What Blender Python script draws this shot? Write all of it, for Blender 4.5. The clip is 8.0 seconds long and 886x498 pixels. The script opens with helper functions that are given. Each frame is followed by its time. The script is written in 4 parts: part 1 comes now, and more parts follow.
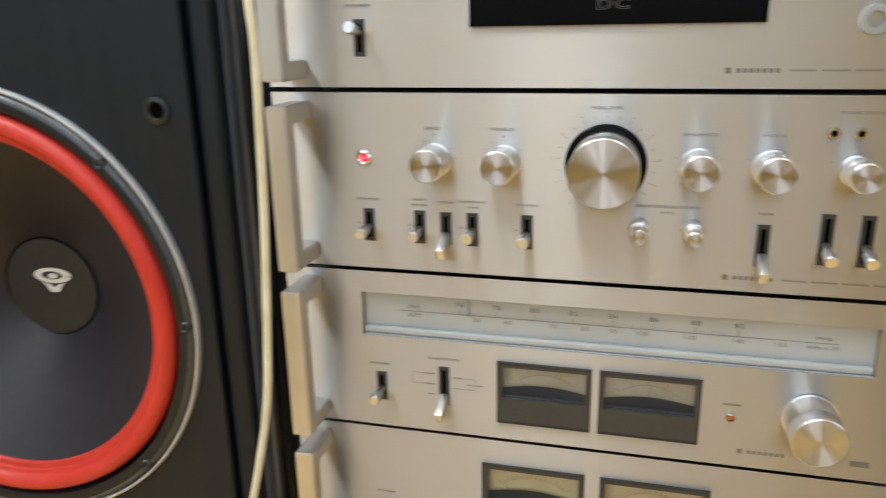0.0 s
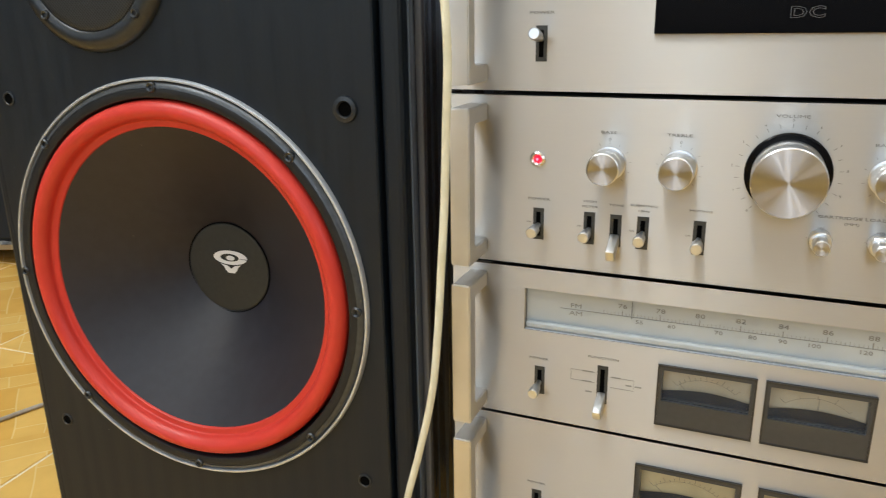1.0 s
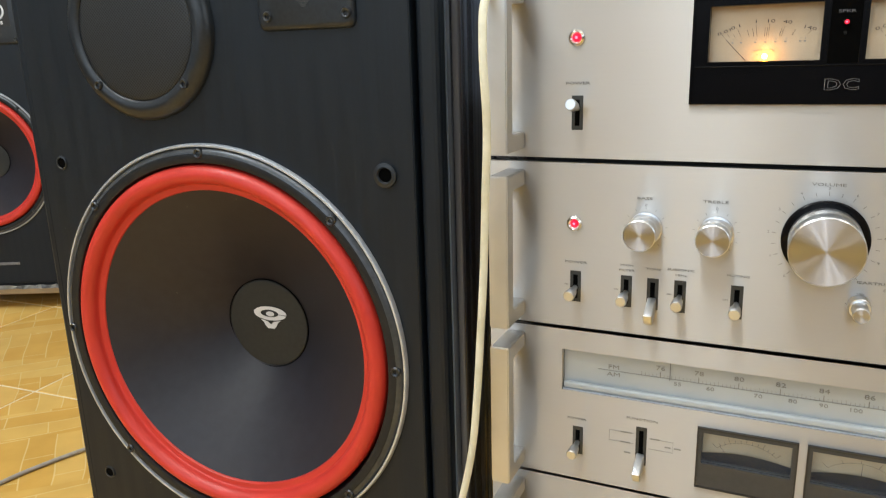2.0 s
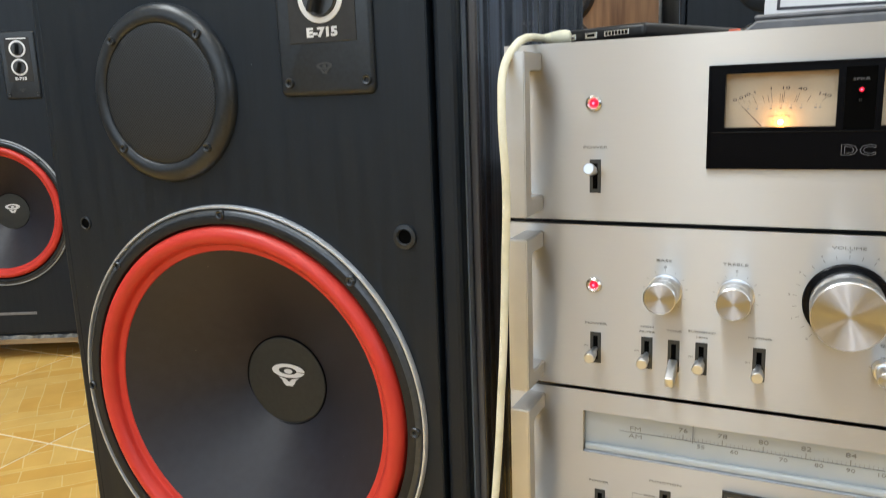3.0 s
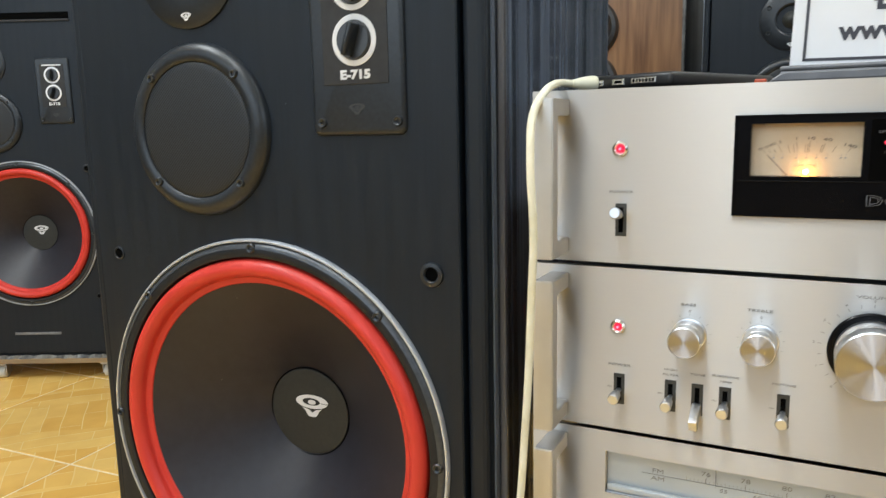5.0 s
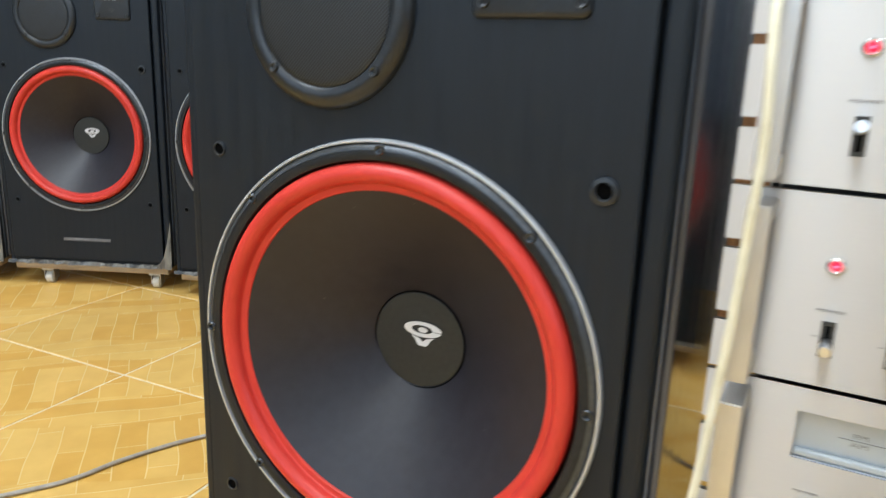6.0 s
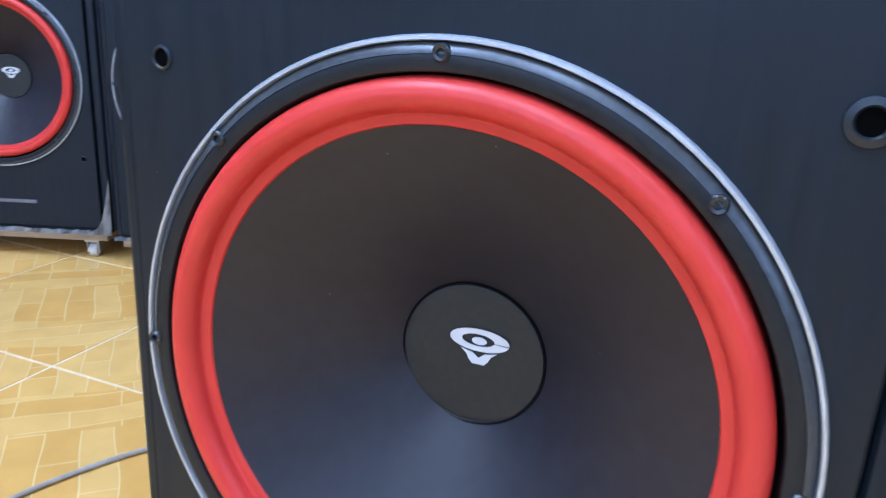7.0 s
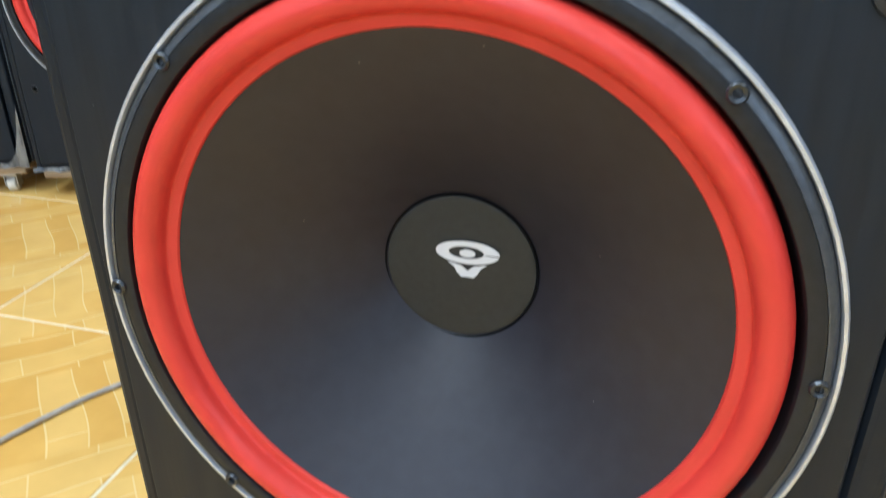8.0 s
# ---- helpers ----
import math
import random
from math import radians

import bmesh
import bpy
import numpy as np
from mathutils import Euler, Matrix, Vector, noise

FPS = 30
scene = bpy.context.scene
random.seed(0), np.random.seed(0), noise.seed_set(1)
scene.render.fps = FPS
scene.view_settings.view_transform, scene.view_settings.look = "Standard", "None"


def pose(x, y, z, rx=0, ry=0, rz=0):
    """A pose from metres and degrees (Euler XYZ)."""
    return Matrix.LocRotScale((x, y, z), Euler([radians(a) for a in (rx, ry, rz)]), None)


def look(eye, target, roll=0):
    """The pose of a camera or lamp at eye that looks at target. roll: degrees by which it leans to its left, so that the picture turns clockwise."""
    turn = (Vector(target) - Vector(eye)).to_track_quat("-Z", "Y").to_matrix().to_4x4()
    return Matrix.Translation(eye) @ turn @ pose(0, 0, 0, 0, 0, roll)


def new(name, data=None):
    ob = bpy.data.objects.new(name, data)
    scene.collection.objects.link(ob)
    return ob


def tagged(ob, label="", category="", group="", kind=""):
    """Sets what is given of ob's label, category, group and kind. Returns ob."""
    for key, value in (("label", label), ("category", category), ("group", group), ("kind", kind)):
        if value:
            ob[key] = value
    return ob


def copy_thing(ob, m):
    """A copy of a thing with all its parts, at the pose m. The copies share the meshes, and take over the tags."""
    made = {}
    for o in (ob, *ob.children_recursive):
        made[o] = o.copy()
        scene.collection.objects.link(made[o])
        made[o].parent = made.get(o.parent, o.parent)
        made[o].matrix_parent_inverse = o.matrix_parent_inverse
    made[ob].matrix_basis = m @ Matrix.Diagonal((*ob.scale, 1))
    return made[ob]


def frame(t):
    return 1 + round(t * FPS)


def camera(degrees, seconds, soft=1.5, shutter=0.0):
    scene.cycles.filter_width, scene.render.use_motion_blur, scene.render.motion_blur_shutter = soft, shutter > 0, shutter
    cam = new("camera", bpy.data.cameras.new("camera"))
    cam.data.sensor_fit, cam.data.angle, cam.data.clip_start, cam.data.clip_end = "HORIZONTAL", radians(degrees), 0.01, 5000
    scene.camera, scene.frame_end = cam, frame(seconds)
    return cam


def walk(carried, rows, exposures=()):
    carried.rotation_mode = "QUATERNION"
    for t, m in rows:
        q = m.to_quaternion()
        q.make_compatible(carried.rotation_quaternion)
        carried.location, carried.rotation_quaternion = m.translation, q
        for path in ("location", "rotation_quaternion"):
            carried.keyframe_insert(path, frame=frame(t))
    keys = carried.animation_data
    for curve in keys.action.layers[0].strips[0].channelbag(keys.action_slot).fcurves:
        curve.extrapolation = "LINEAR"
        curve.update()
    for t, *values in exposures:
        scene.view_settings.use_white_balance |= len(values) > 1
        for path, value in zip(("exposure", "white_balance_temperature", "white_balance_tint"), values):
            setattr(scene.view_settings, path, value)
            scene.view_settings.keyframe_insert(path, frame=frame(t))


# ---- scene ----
cam = camera(61.4, 8.0, soft=1.1, shutter=0.5)
EXPOSURES = [(0, -0.27, 7250, 11), (1.0, -0.23, 7200, 10), (1.7, -0.22, 7150, 10), (3.0, -0.16, 6950, 10), (4.2, -0.16, 6950, 10), (5.5, -0.02, 6900, 9), (6.2, 0.14, 6350, 9), (6.6, 0.25, 5950, 10), (7.0, 0.20, 4850, 18), (7.5, 0.25, 5100, 12), (8.0, 0.25, 5850, 8)]
PATH = [
    (0, (0.49, -0.494, 0.593), (0.105, 1.378, 0.002), -1.1),
    (0.5, (0.463, -0.513, 0.602), (-0.096, 1.307, -0.01), -0.8),
    (1, (0.449, -0.525, 0.6), (-0.203, 1.27, 0.007), -0.9),
    (1.5, (0.446, -0.53, 0.618), (-0.252, 1.259, 0.059), -1.4),
    (2.8, (0.435, -0.536, 0.633), (-0.315, 1.272, 0.22), -1.9),
    (3, (0.436, -0.536, 0.641), (-0.32, 1.274, 0.247), -2.1),
    (3.5, (0.44, -0.538, 0.657), (-0.32, 1.278, 0.307), -2.3),
    (4, (0.443, -0.543, 0.668), (-0.326, 1.276, 0.351), -2.3),
    (4.2, (0.444, -0.548, 0.67), (-0.328, 1.271, 0.362), -2.3),
    (5.5, (0.396, -0.541, 0.639), (-0.434, 1.237, 0.256), 0.0),
    (6, (0.302, -0.510, 0.620), (-0.537, 1.234, 0.121), 2.0),
    (6.2, (0.265, -0.484, 0.606), (-0.577, 1.254, 0.087), 3.2),
    (6.4, (0.225, -0.446, 0.596), (-0.6, 1.29, 0.043), 4.0),
    (6.5, (0.211, -0.428, 0.591), (-0.604, 1.31, 0.028), 4.3),
    (7, (0.138, -0.33, 0.564), (-0.576, 1.44, -0.034), 3.0),
    (7.5, (0.12, -0.308, 0.567), (-0.491, 1.472, -0.109), -1.1),
    (8, (0.101, -0.311, 0.565), (-0.41, 1.42, -0.297), -0.6),
]
walk(cam, [(t, look(eye, target, roll)) for t, eye, target, roll in PATH], EXPOSURES)

# lamps: x, y, width, depth, watts; the third is an added fill for the floor behind the stack
LAMPS_AND_FILL = [(-1.05, -0.75, 0.26, 1.5, 35), (0.12, -1.35, 0.26, 1.5, 18), (1.75, 0.55, 0.26, 1.5, 28)]
SIDE_DAYLIGHT = 30
METER_WATTS = 0.017
UPWARD = 1.0
LAMP_COLOUR = (0.86, 0.96, 1.06)
DAYLIGHT, DAY_COLOUR = 74, (0.70, 0.86, 1.05)
# other loudspeakers: x, y, turn
OTHERS = [(-1.338, 0.777, 22.7), (-0.895, 0.90, 16), (0.510, 1.01, 0), (-1.735, 0.565, 34)]
WALNUT = (0.020, 1.15)


# ---- world and large lights ----
world = bpy.data.worlds.new("World")
scene.world = world
world.use_nodes = True
world.node_tree.nodes["Background"].inputs[0].default_value = (0.9, 0.95, 1.0, 1)
world.node_tree.nodes["Background"].inputs[1].default_value = 0.05


def ceiling_lamp(x, y, w, d, watts, colour):
    data = bpy.data.lights.new("ceiling_lamp", "AREA")
    data.shape, data.size, data.size_y, data.energy, data.color = "RECTANGLE", w, d, watts, colour
    ob = new("ceiling_lamp", data)
    ob.matrix_world = pose(x, y, 2.69)
    return ob


for lx, ly, w, d, watts in LAMPS_AND_FILL:
    ceiling_lamp(lx, ly, w, d, watts, LAMP_COLOUR)
    # the upper half of each tube and of the fill, which lights the ceiling
    ceiling_lamp(lx, ly, w, d, watts * UPWARD, LAMP_COLOUR).matrix_world = pose(lx, ly, 2.70, 180, 0, 0)

# daylight through the shop front behind the camera
sky = bpy.data.lights.new("shop_front_daylight", "AREA")
sky.shape, sky.size, sky.size_y, sky.energy, sky.color = "RECTANGLE", 4.4, 1.72, DAYLIGHT, DAY_COLOUR
side = bpy.data.lights.new("side_window_daylight", "AREA")
side.shape, side.size, side.size_y, side.energy, side.color = "RECTANGLE", 2.2, 1.3, SIDE_DAYLIGHT, DAY_COLOUR
new("side_window_daylight", side).matrix_world = pose(3.35, -2.1, 1.72, 90, 0, 90)
new("shop_front_daylight", sky).matrix_world = pose(-0.75, -3.74, 1.90, 90, 0, 0)


# ---- materials ----
def material(name, colour, rough=0.5, metal=0.0, spec=0.5):
    m = bpy.data.materials.new(name)
    m.use_nodes = True
    b = m.node_tree.nodes["Principled BSDF"]
    b.inputs["Base Color"].default_value = (*colour, 1)
    b.inputs["Roughness"].default_value = rough
    b.inputs["Metallic"].default_value = metal
    b.inputs["Specular IOR Level"].default_value = spec
    return m


def nodes_of(m):
    return m.node_tree.nodes, m.node_tree.links, m.node_tree.nodes["Principled BSDF"]


def add(m, kind, **values):
    n = m.node_tree.nodes.new(kind)
    for key, value in values.items():
        n.inputs[key.replace("_", " ")].default_value = value
    return n


def coords(m, scale=(1, 1, 1), turn=(0, 0, 0)):
    tc = add(m, "ShaderNodeTexCoord")
    mp = add(m, "ShaderNodeMapping", Scale=scale, Rotation=turn)
    m.node_tree.links.new(tc.outputs["Object"], mp.inputs["Vector"])
    return mp.outputs["Vector"]


def ramp(m, source, stops):
    r = add(m, "ShaderNodeValToRGB")
    els = r.color_ramp.elements
    while len(els) < len(stops):
        els.new(0.5)
    for e, (p, c) in zip(els, stops):
        e.position, e.color = p, (*c, 1)
    m.node_tree.links.new(source, r.inputs["Fac"])
    return r.outputs["Color"]


def vary(m, scale, stretch, low, high, rough=None, bump=0.0, detail=4.0, dist=0.001, spec=None):
    """Noise between two colours, with roughness and relief to match."""
    nodes, links, b = nodes_of(m)
    n = add(m, "ShaderNodeTexNoise", Scale=scale, Detail=detail)
    links.new(coords(m, stretch), n.inputs["Vector"])
    links.new(ramp(m, n.outputs["Fac"], [(0.3, low), (0.7, high)]), b.inputs["Base Color"])
    if rough:
        r = add(m, "ShaderNodeMapRange")
        r.inputs["To Min"].default_value, r.inputs["To Max"].default_value = rough
        links.new(n.outputs["Fac"], r.inputs["Value"])
        links.new(r.outputs["Result"], b.inputs["Roughness"])
    if spec is not None:
        b.inputs["Specular IOR Level"].default_value = spec
    if bump:
        bp = add(m, "ShaderNodeBump", Strength=bump, Distance=dist)
        links.new(n.outputs["Fac"], bp.inputs["Height"])
        links.new(bp.outputs["Normal"], b.inputs["Normal"])
    return m


black_ash = vary(material("black_ash", (0.008, 0.011, 0.015), 0.5), 60, (6, 6, 0.25), (0.0046, 0.0084, 0.0140), (0.0066, 0.0114, 0.0182), (0.38, 0.49), 0.09, spec=0.33)
# pale streaks: milky creases, with bluish reflections painted into the colour as well
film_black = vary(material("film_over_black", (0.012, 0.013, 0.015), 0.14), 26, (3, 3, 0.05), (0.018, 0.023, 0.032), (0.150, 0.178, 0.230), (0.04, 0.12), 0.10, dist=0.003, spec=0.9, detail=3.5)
fold_grey = vary(material("film_fold", (0.05, 0.05, 0.055), 0.2), 16, (4, 4, 0.08), (0.025, 0.026, 0.030), (0.13, 0.13, 0.14), (0.12, 0.3), 0.5, dist=0.004)
clear_film = vary(material("crumpled_film", (0.5, 0.5, 0.5), 0.25), 40, (1, 1, 0.4), (0.05, 0.05, 0.05), (0.22, 0.215, 0.20), (0.15, 0.4), 0.8, dist=0.004)
black_plastic = vary(material("black_plastic", (0.018, 0.019, 0.02), 0.4), 300, (1, 1, 1), (0.0095, 0.0128, 0.0172), (0.016, 0.0208, 0.0272), (0.30, 0.40), 0.05, spec=0.5)
chamfer_black = vary(material("chamfer_black", (0.10, 0.11, 0.125), 0.3, 0.42), 200, (1, 1, 1), (0.055, 0.062, 0.072), (0.08, 0.088, 0.10), (0.30, 0.38))
basket_black = vary(material("basket_black", (0.012, 0.013, 0.015), 0.3), 200, (1, 1, 1), (0.010, 0.011, 0.0125), (0.017, 0.0185, 0.021), (0.30, 0.38), 0.0, spec=0.85)
basket_matt = vary(material("basket_matt", (0.012, 0.013, 0.015), 0.45), 200, (1, 1, 1), (0.0085, 0.0098, 0.0118), (0.0140, 0.0158, 0.0188), (0.42, 0.52), 0.04, spec=0.32)
hole_black = material("hole_black", (0.002, 0.002, 0.002), 0.9, 0.0, 0.03)
gap_black = material("gap_black", (0.004, 0.004, 0.004), 0.8, 0.0, 0.1)
ring_silver = vary(material("ring_silver", (0.45, 0.46, 0.48), 0.3, 0.6), 80, (1, 1, 1), (0.50, 0.53, 0.58), (0.62, 0.65, 0.70), (0.34, 0.46), 0.02)
red_foam = vary(material("red_surround", (0.62, 0.065, 0.05), 0.42), 25, (1, 1, 1), (0.55, 0.036, 0.026), (0.62, 0.046, 0.034), (0.34, 0.44), 0.03, spec=0.38)
cone_paper = vary(material("coated_cone", (0.03, 0.026, 0.026), 0.45), 90, (1, 1, 1), (0.0175, 0.0168, 0.0230), (0.0230, 0.0222, 0.0295), (0.43, 0.48), 0.05, spec=0.42)
cap_rubber = vary(material("cap_rubber", (0.02, 0.021, 0.02), 0.6), 220, (1, 1, 1), (0.014, 0.016, 0.015), (0.022, 0.024, 0.023), (0.52, 0.66), 0.08)


def specks(m, scale, size, colour):
    """A few specks of dust on a surface."""
    nodes, links, b = nodes_of(m)
    v = add(m, "ShaderNodeTexVoronoi", Scale=scale)
    links.new(coords(m), v.inputs["Vector"])
    lt = add(m, "ShaderNodeMath")
    lt.operation = "LESS_THAN"
    lt.inputs[1].default_value = size
    links.new(v.outputs["Distance"], lt.inputs[0])
    mx = add(m, "ShaderNodeMix")
    mx.data_type = "RGBA"
    old = b.inputs["Base Color"].links[0].from_socket
    links.new(lt.outputs[0], mx.inputs["Factor"])
    links.new(old, mx.inputs[6])
    mx.inputs[7].default_value = (*colour, 1)
    links.new(mx.outputs[2], b.inputs["Base Color"])
    return m




def flame_grain(m, scale, depth):
    """Cathedral figure of a veneer, seen in its sheen alone."""
    nodes, links, b = nodes_of(m)
    w = add(m, "ShaderNodeTexWave", Scale=scale, Distortion=7.0, Detail=3.0)
    w.inputs["Detail Scale"].default_value = 0.7
    w.bands_direction = "X"
    links.new(coords(m, (1, 1, 0.16)), w.inputs["Vector"])
    r = add(m, "ShaderNodeMath")
    r.operation = "MULTIPLY_ADD"
    r.inputs[1].default_value = depth
    links.new(w.outputs["Fac"], r.inputs[0])
    links.new(b.inputs["Roughness"].links[0].from_socket, r.inputs[2])
    links.new(r.outputs[0], b.inputs["Roughness"])


flame_grain(black_ash, 14.0, 0.09)
specks(cone_paper, 38, 0.018, (0.16, 0.15, 0.14))
specks(black_ash, 22, 0.010, (0.14, 0.15, 0.16))
specks(basket_matt, 60, 0.02, (0.12, 0.12, 0.12))


def mesh_material():
    """Painted steel mesh: staggered round holes in a dark sheet."""
    m = material("grille_mesh", (0.03, 0.035, 0.04), 0.45, 0.0, 0.4)
    nodes, links, b = nodes_of(m)
    v = add(m, "ShaderNodeTexVoronoi", Scale=480.0, Randomness=0.0)
    v.voronoi_dimensions = "2D"
    flat = add(m, "ShaderNodeMapping", Rotation=(radians(90), 0, 0))
    turned = add(m, "ShaderNodeMapping", Rotation=(0, 0, radians(45)))
    links.new(coords(m), flat.inputs["Vector"])
    links.new(flat.outputs["Vector"], turned.inputs["Vector"])
    links.new(turned.outputs["Vector"], v.inputs["Vector"])
    links.new(ramp(m, v.outputs["Distance"], [(0.28, (0.003, 0.0033, 0.004)), (0.42, (0.023, 0.027, 0.032))]), b.inputs["Base Color"])
    bp = add(m, "ShaderNodeBump", Strength=0.35, Distance=0.0006)
    links.new(v.outputs["Distance"], bp.inputs["Height"])
    links.new(bp.outputs["Normal"], b.inputs["Normal"])
    return m


grille_cloth = mesh_material()
white_print = material("white_print", (0.72, 0.73, 0.75), 0.5)
grey_print = material("grey_print", (0.035, 0.036, 0.038), 0.5)
inset_grey = vary(material("inset_grey", (0.05, 0.05, 0.052), 0.45), 150, (1, 1, 1), (0.024, 0.0235, 0.0235), (0.032, 0.0315, 0.0315), (0.4, 0.5), spec=0.3)
screw_black = material("screw_black", (0.055, 0.06, 0.066), 0.3, 0.7)
dark_print = material("dark_print", (0.18, 0.17, 0.155), 0.5)
faint_print = material("faint_print", (0.23, 0.225, 0.21), 0.5)
# blue-grey of the sheet that paints shade onto the unlit meter cards
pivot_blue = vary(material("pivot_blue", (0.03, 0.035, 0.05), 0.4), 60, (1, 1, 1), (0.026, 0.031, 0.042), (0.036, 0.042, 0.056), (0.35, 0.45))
meter_border = vary(material("meter_border", (0.018, 0.018, 0.019), 0.35), 120, (1, 1, 1), (0.015, 0.015, 0.016), (0.022, 0.022, 0.024), (0.3, 0.42))
meter_print = material("meter_print", (0.06, 0.05, 0.045), 0.5)
slot_grey = material("slot_grey", (0.035, 0.036, 0.034), 0.5)
meter_frame = vary(material("meter_frame", (0.06, 0.06, 0.063), 0.4), 200, (1, 1, 1), (0.034, 0.037, 0.041), (0.043, 0.046, 0.051), (0.36, 0.46))
display_black = material("display_black", (0.003, 0.003, 0.004), 0.22, 0.0, 0.14)
meter_paper = vary(material("meter_paper", (0.5, 0.46, 0.38), 0.7), 30, (1, 1, 1), (0.40, 0.32, 0.22), (0.46, 0.375, 0.265))
tuner_paper = vary(material("tuner_paper", (0.30, 0.28, 0.23), 0.7), 30, (1, 1, 1), (0.34, 0.285, 0.20), (0.40, 0.34, 0.245))
amber_paper = vary(material("amber_paper", (0.36, 0.28, 0.14), 0.7), 30, (1, 1, 1), (0.38, 0.30, 0.165), (0.45, 0.36, 0.205))
dial_blue = vary(material("dial_panel", (0.50, 0.54, 0.55), 0.35), 12, (1, 1, 1), (0.40, 0.435, 0.455), (0.47, 0.505, 0.525), (0.3, 0.42))
chassis_black = vary(material("chassis_black", (0.02, 0.02, 0.021), 0.5), 120, (1, 1, 1), (0.015, 0.015, 0.016), (0.028, 0.028, 0.03), (0.4, 0.6), 0.1)
cream_rubber = vary(material("cream_rubber", (0.74, 0.72, 0.56), 0.45), 60, (1, 1, 1), (0.66, 0.63, 0.47), (0.78, 0.75, 0.60), (0.4, 0.55), 0.05)
grey_rubber = vary(material("grey_rubber", (0.42, 0.40, 0.36), 0.5), 60, (1, 1, 1), (0.30, 0.265, 0.22), (0.44, 0.40, 0.35))
phone_black = material("phone_black", (0.01, 0.01, 0.011), 0.35)
steel = material("steel", (0.7, 0.68, 0.64), 0.25, 1.0)
paper_white = vary(material("paper_white", (0.78, 0.79, 0.82), 0.6), 15, (1, 1, 1), (0.60, 0.61, 0.635), (0.65, 0.66, 0.685))
ink = material("ink", (0.02, 0.02, 0.03), 0.5)
outline_silver = material("outline_silver", (0.14, 0.14, 0.155), 0.4)
stand_grey = vary(material("stand_grey", (0.16, 0.16, 0.17), 0.4), 60, (1, 1, 1), (0.13, 0.13, 0.14), (0.19, 0.19, 0.2), (0.35, 0.5))
orange_plastic = material("orange_plastic", (0.55, 0.08, 0.03), 0.4)
walnut = vary(material("walnut", (0.16, 0.07, 0.03), 0.42), 14, (5, 5, 0.35), (0.12, 0.052, 0.020), (0.30, 0.155, 0.07), (0.36, 0.5), 0.1, 6)
dolly_wood = vary(material("dolly_wood", (0.4, 0.3, 0.18), 0.65), 10, (0.6, 6, 6), (0.3, 0.2, 0.11), (0.48, 0.37, 0.23), (0.55, 0.75), 0.2)
castor_white = vary(material("castor_white", (0.6, 0.58, 0.52), 0.5), 60, (1, 1, 1), (0.5, 0.48, 0.42), (0.68, 0.66, 0.6))
zinc = material("zinc", (0.55, 0.54, 0.52), 0.4, 1.0)
wall_paint = vary(material("wall_paint", (0.5, 0.5, 0.49), 0.7), 2.5, (1, 1, 1), (0.47, 0.47, 0.46), (0.53, 0.53, 0.52), None, 0.05)
ceiling_paint = vary(material("ceiling_paint", (0.8, 0.8, 0.78), 0.8), 2.5, (1, 1, 1), (0.77, 0.77, 0.75), (0.82, 0.82, 0.8))
grout = vary(material("grout", (0.5, 0.42, 0.27), 0.8), 80, (1, 1, 1), (0.66, 0.56, 0.37), (0.78, 0.69, 0.49))
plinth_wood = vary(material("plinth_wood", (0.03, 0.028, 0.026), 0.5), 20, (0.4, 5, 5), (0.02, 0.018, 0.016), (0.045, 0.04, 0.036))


def glowing(name, colour, strength):
    m = material(name, colour, 0.3)
    b = m.node_tree.nodes["Principled BSDF"]
    b.inputs["Emission Color"].default_value = (*colour, 1)
    b.inputs["Emission Strength"].default_value = strength
    return m


red_led = glowing("red_led", (0.9, 0.012, 0.07), 0.8)
led_core = glowing("led_core", (1.0, 0.16, 0.28), 2.0)
amber_led = glowing("amber_led", (0.45, 0.13, 0.02), 0.15)
warm_bulb = glowing("warm_bulb", (1.0, 0.52, 0.10), 2.6)

glass = material("glass", (1, 1, 1), 0.02)
glass.node_tree.nodes["Principled BSDF"].inputs["Transmission Weight"].default_value = 1.0
glass.node_tree.nodes["Principled BSDF"].inputs["IOR"].default_value = 1.15


def brushed(name, colour, rough, anis, turn, tangent, axis="Y", stretch=(3, 3, 200)):
    """Metal with a grain, which draws highlights out across it."""
    m = material(name, colour, rough, 1.0)
    nodes, links, b = nodes_of(m)
    b.inputs["Anisotropic"].default_value = anis
    b.inputs["Anisotropic Rotation"].default_value = turn
    t = add(m, "ShaderNodeTangent")
    t.direction_type = tangent
    if tangent == "UV_MAP":
        t.uv_map = "UVMap"
    else:
        t.axis = axis
    links.new(t.outputs["Tangent"], b.inputs["Tangent"])
    if stretch:
        n = add(m, "ShaderNodeTexNoise", Scale=10.0, Detail=5.0)
        links.new(coords(m, stretch), n.inputs["Vector"])
        r = add(m, "ShaderNodeMapRange")
        r.inputs["To Min"].default_value, r.inputs["To Max"].default_value = rough - 0.03, rough + 0.03
        links.new(n.outputs["Fac"], r.inputs["Value"])
        links.new(r.outputs["Result"], b.inputs["Roughness"])
        low = [c * 0.975 for c in colour]
        links.new(ramp(m, n.outputs["Fac"], [(0.3, low), (0.7, colour)]), b.inputs["Base Color"])
    return m


panel_alu = brushed("brushed_panel", (0.500, 0.489, 0.476), 0.42, 0.97, 0.0, "UV_MAP")
handle_alu = vary(material("satin_handle", (0.66, 0.655, 0.64), 0.36, 1.0), 30, (1, 1, 1), (0.60, 0.60, 0.60), (0.66, 0.66, 0.66), (0.46, 0.52))
spun_alu = brushed("spun_aluminium", (0.52, 0.525, 0.565), 0.37, 1.0, 0.25, "RADIAL", "Y", None)
turned_alu = material("turned_aluminium", (0.86, 0.87, 0.89), 0.30, 1.0)
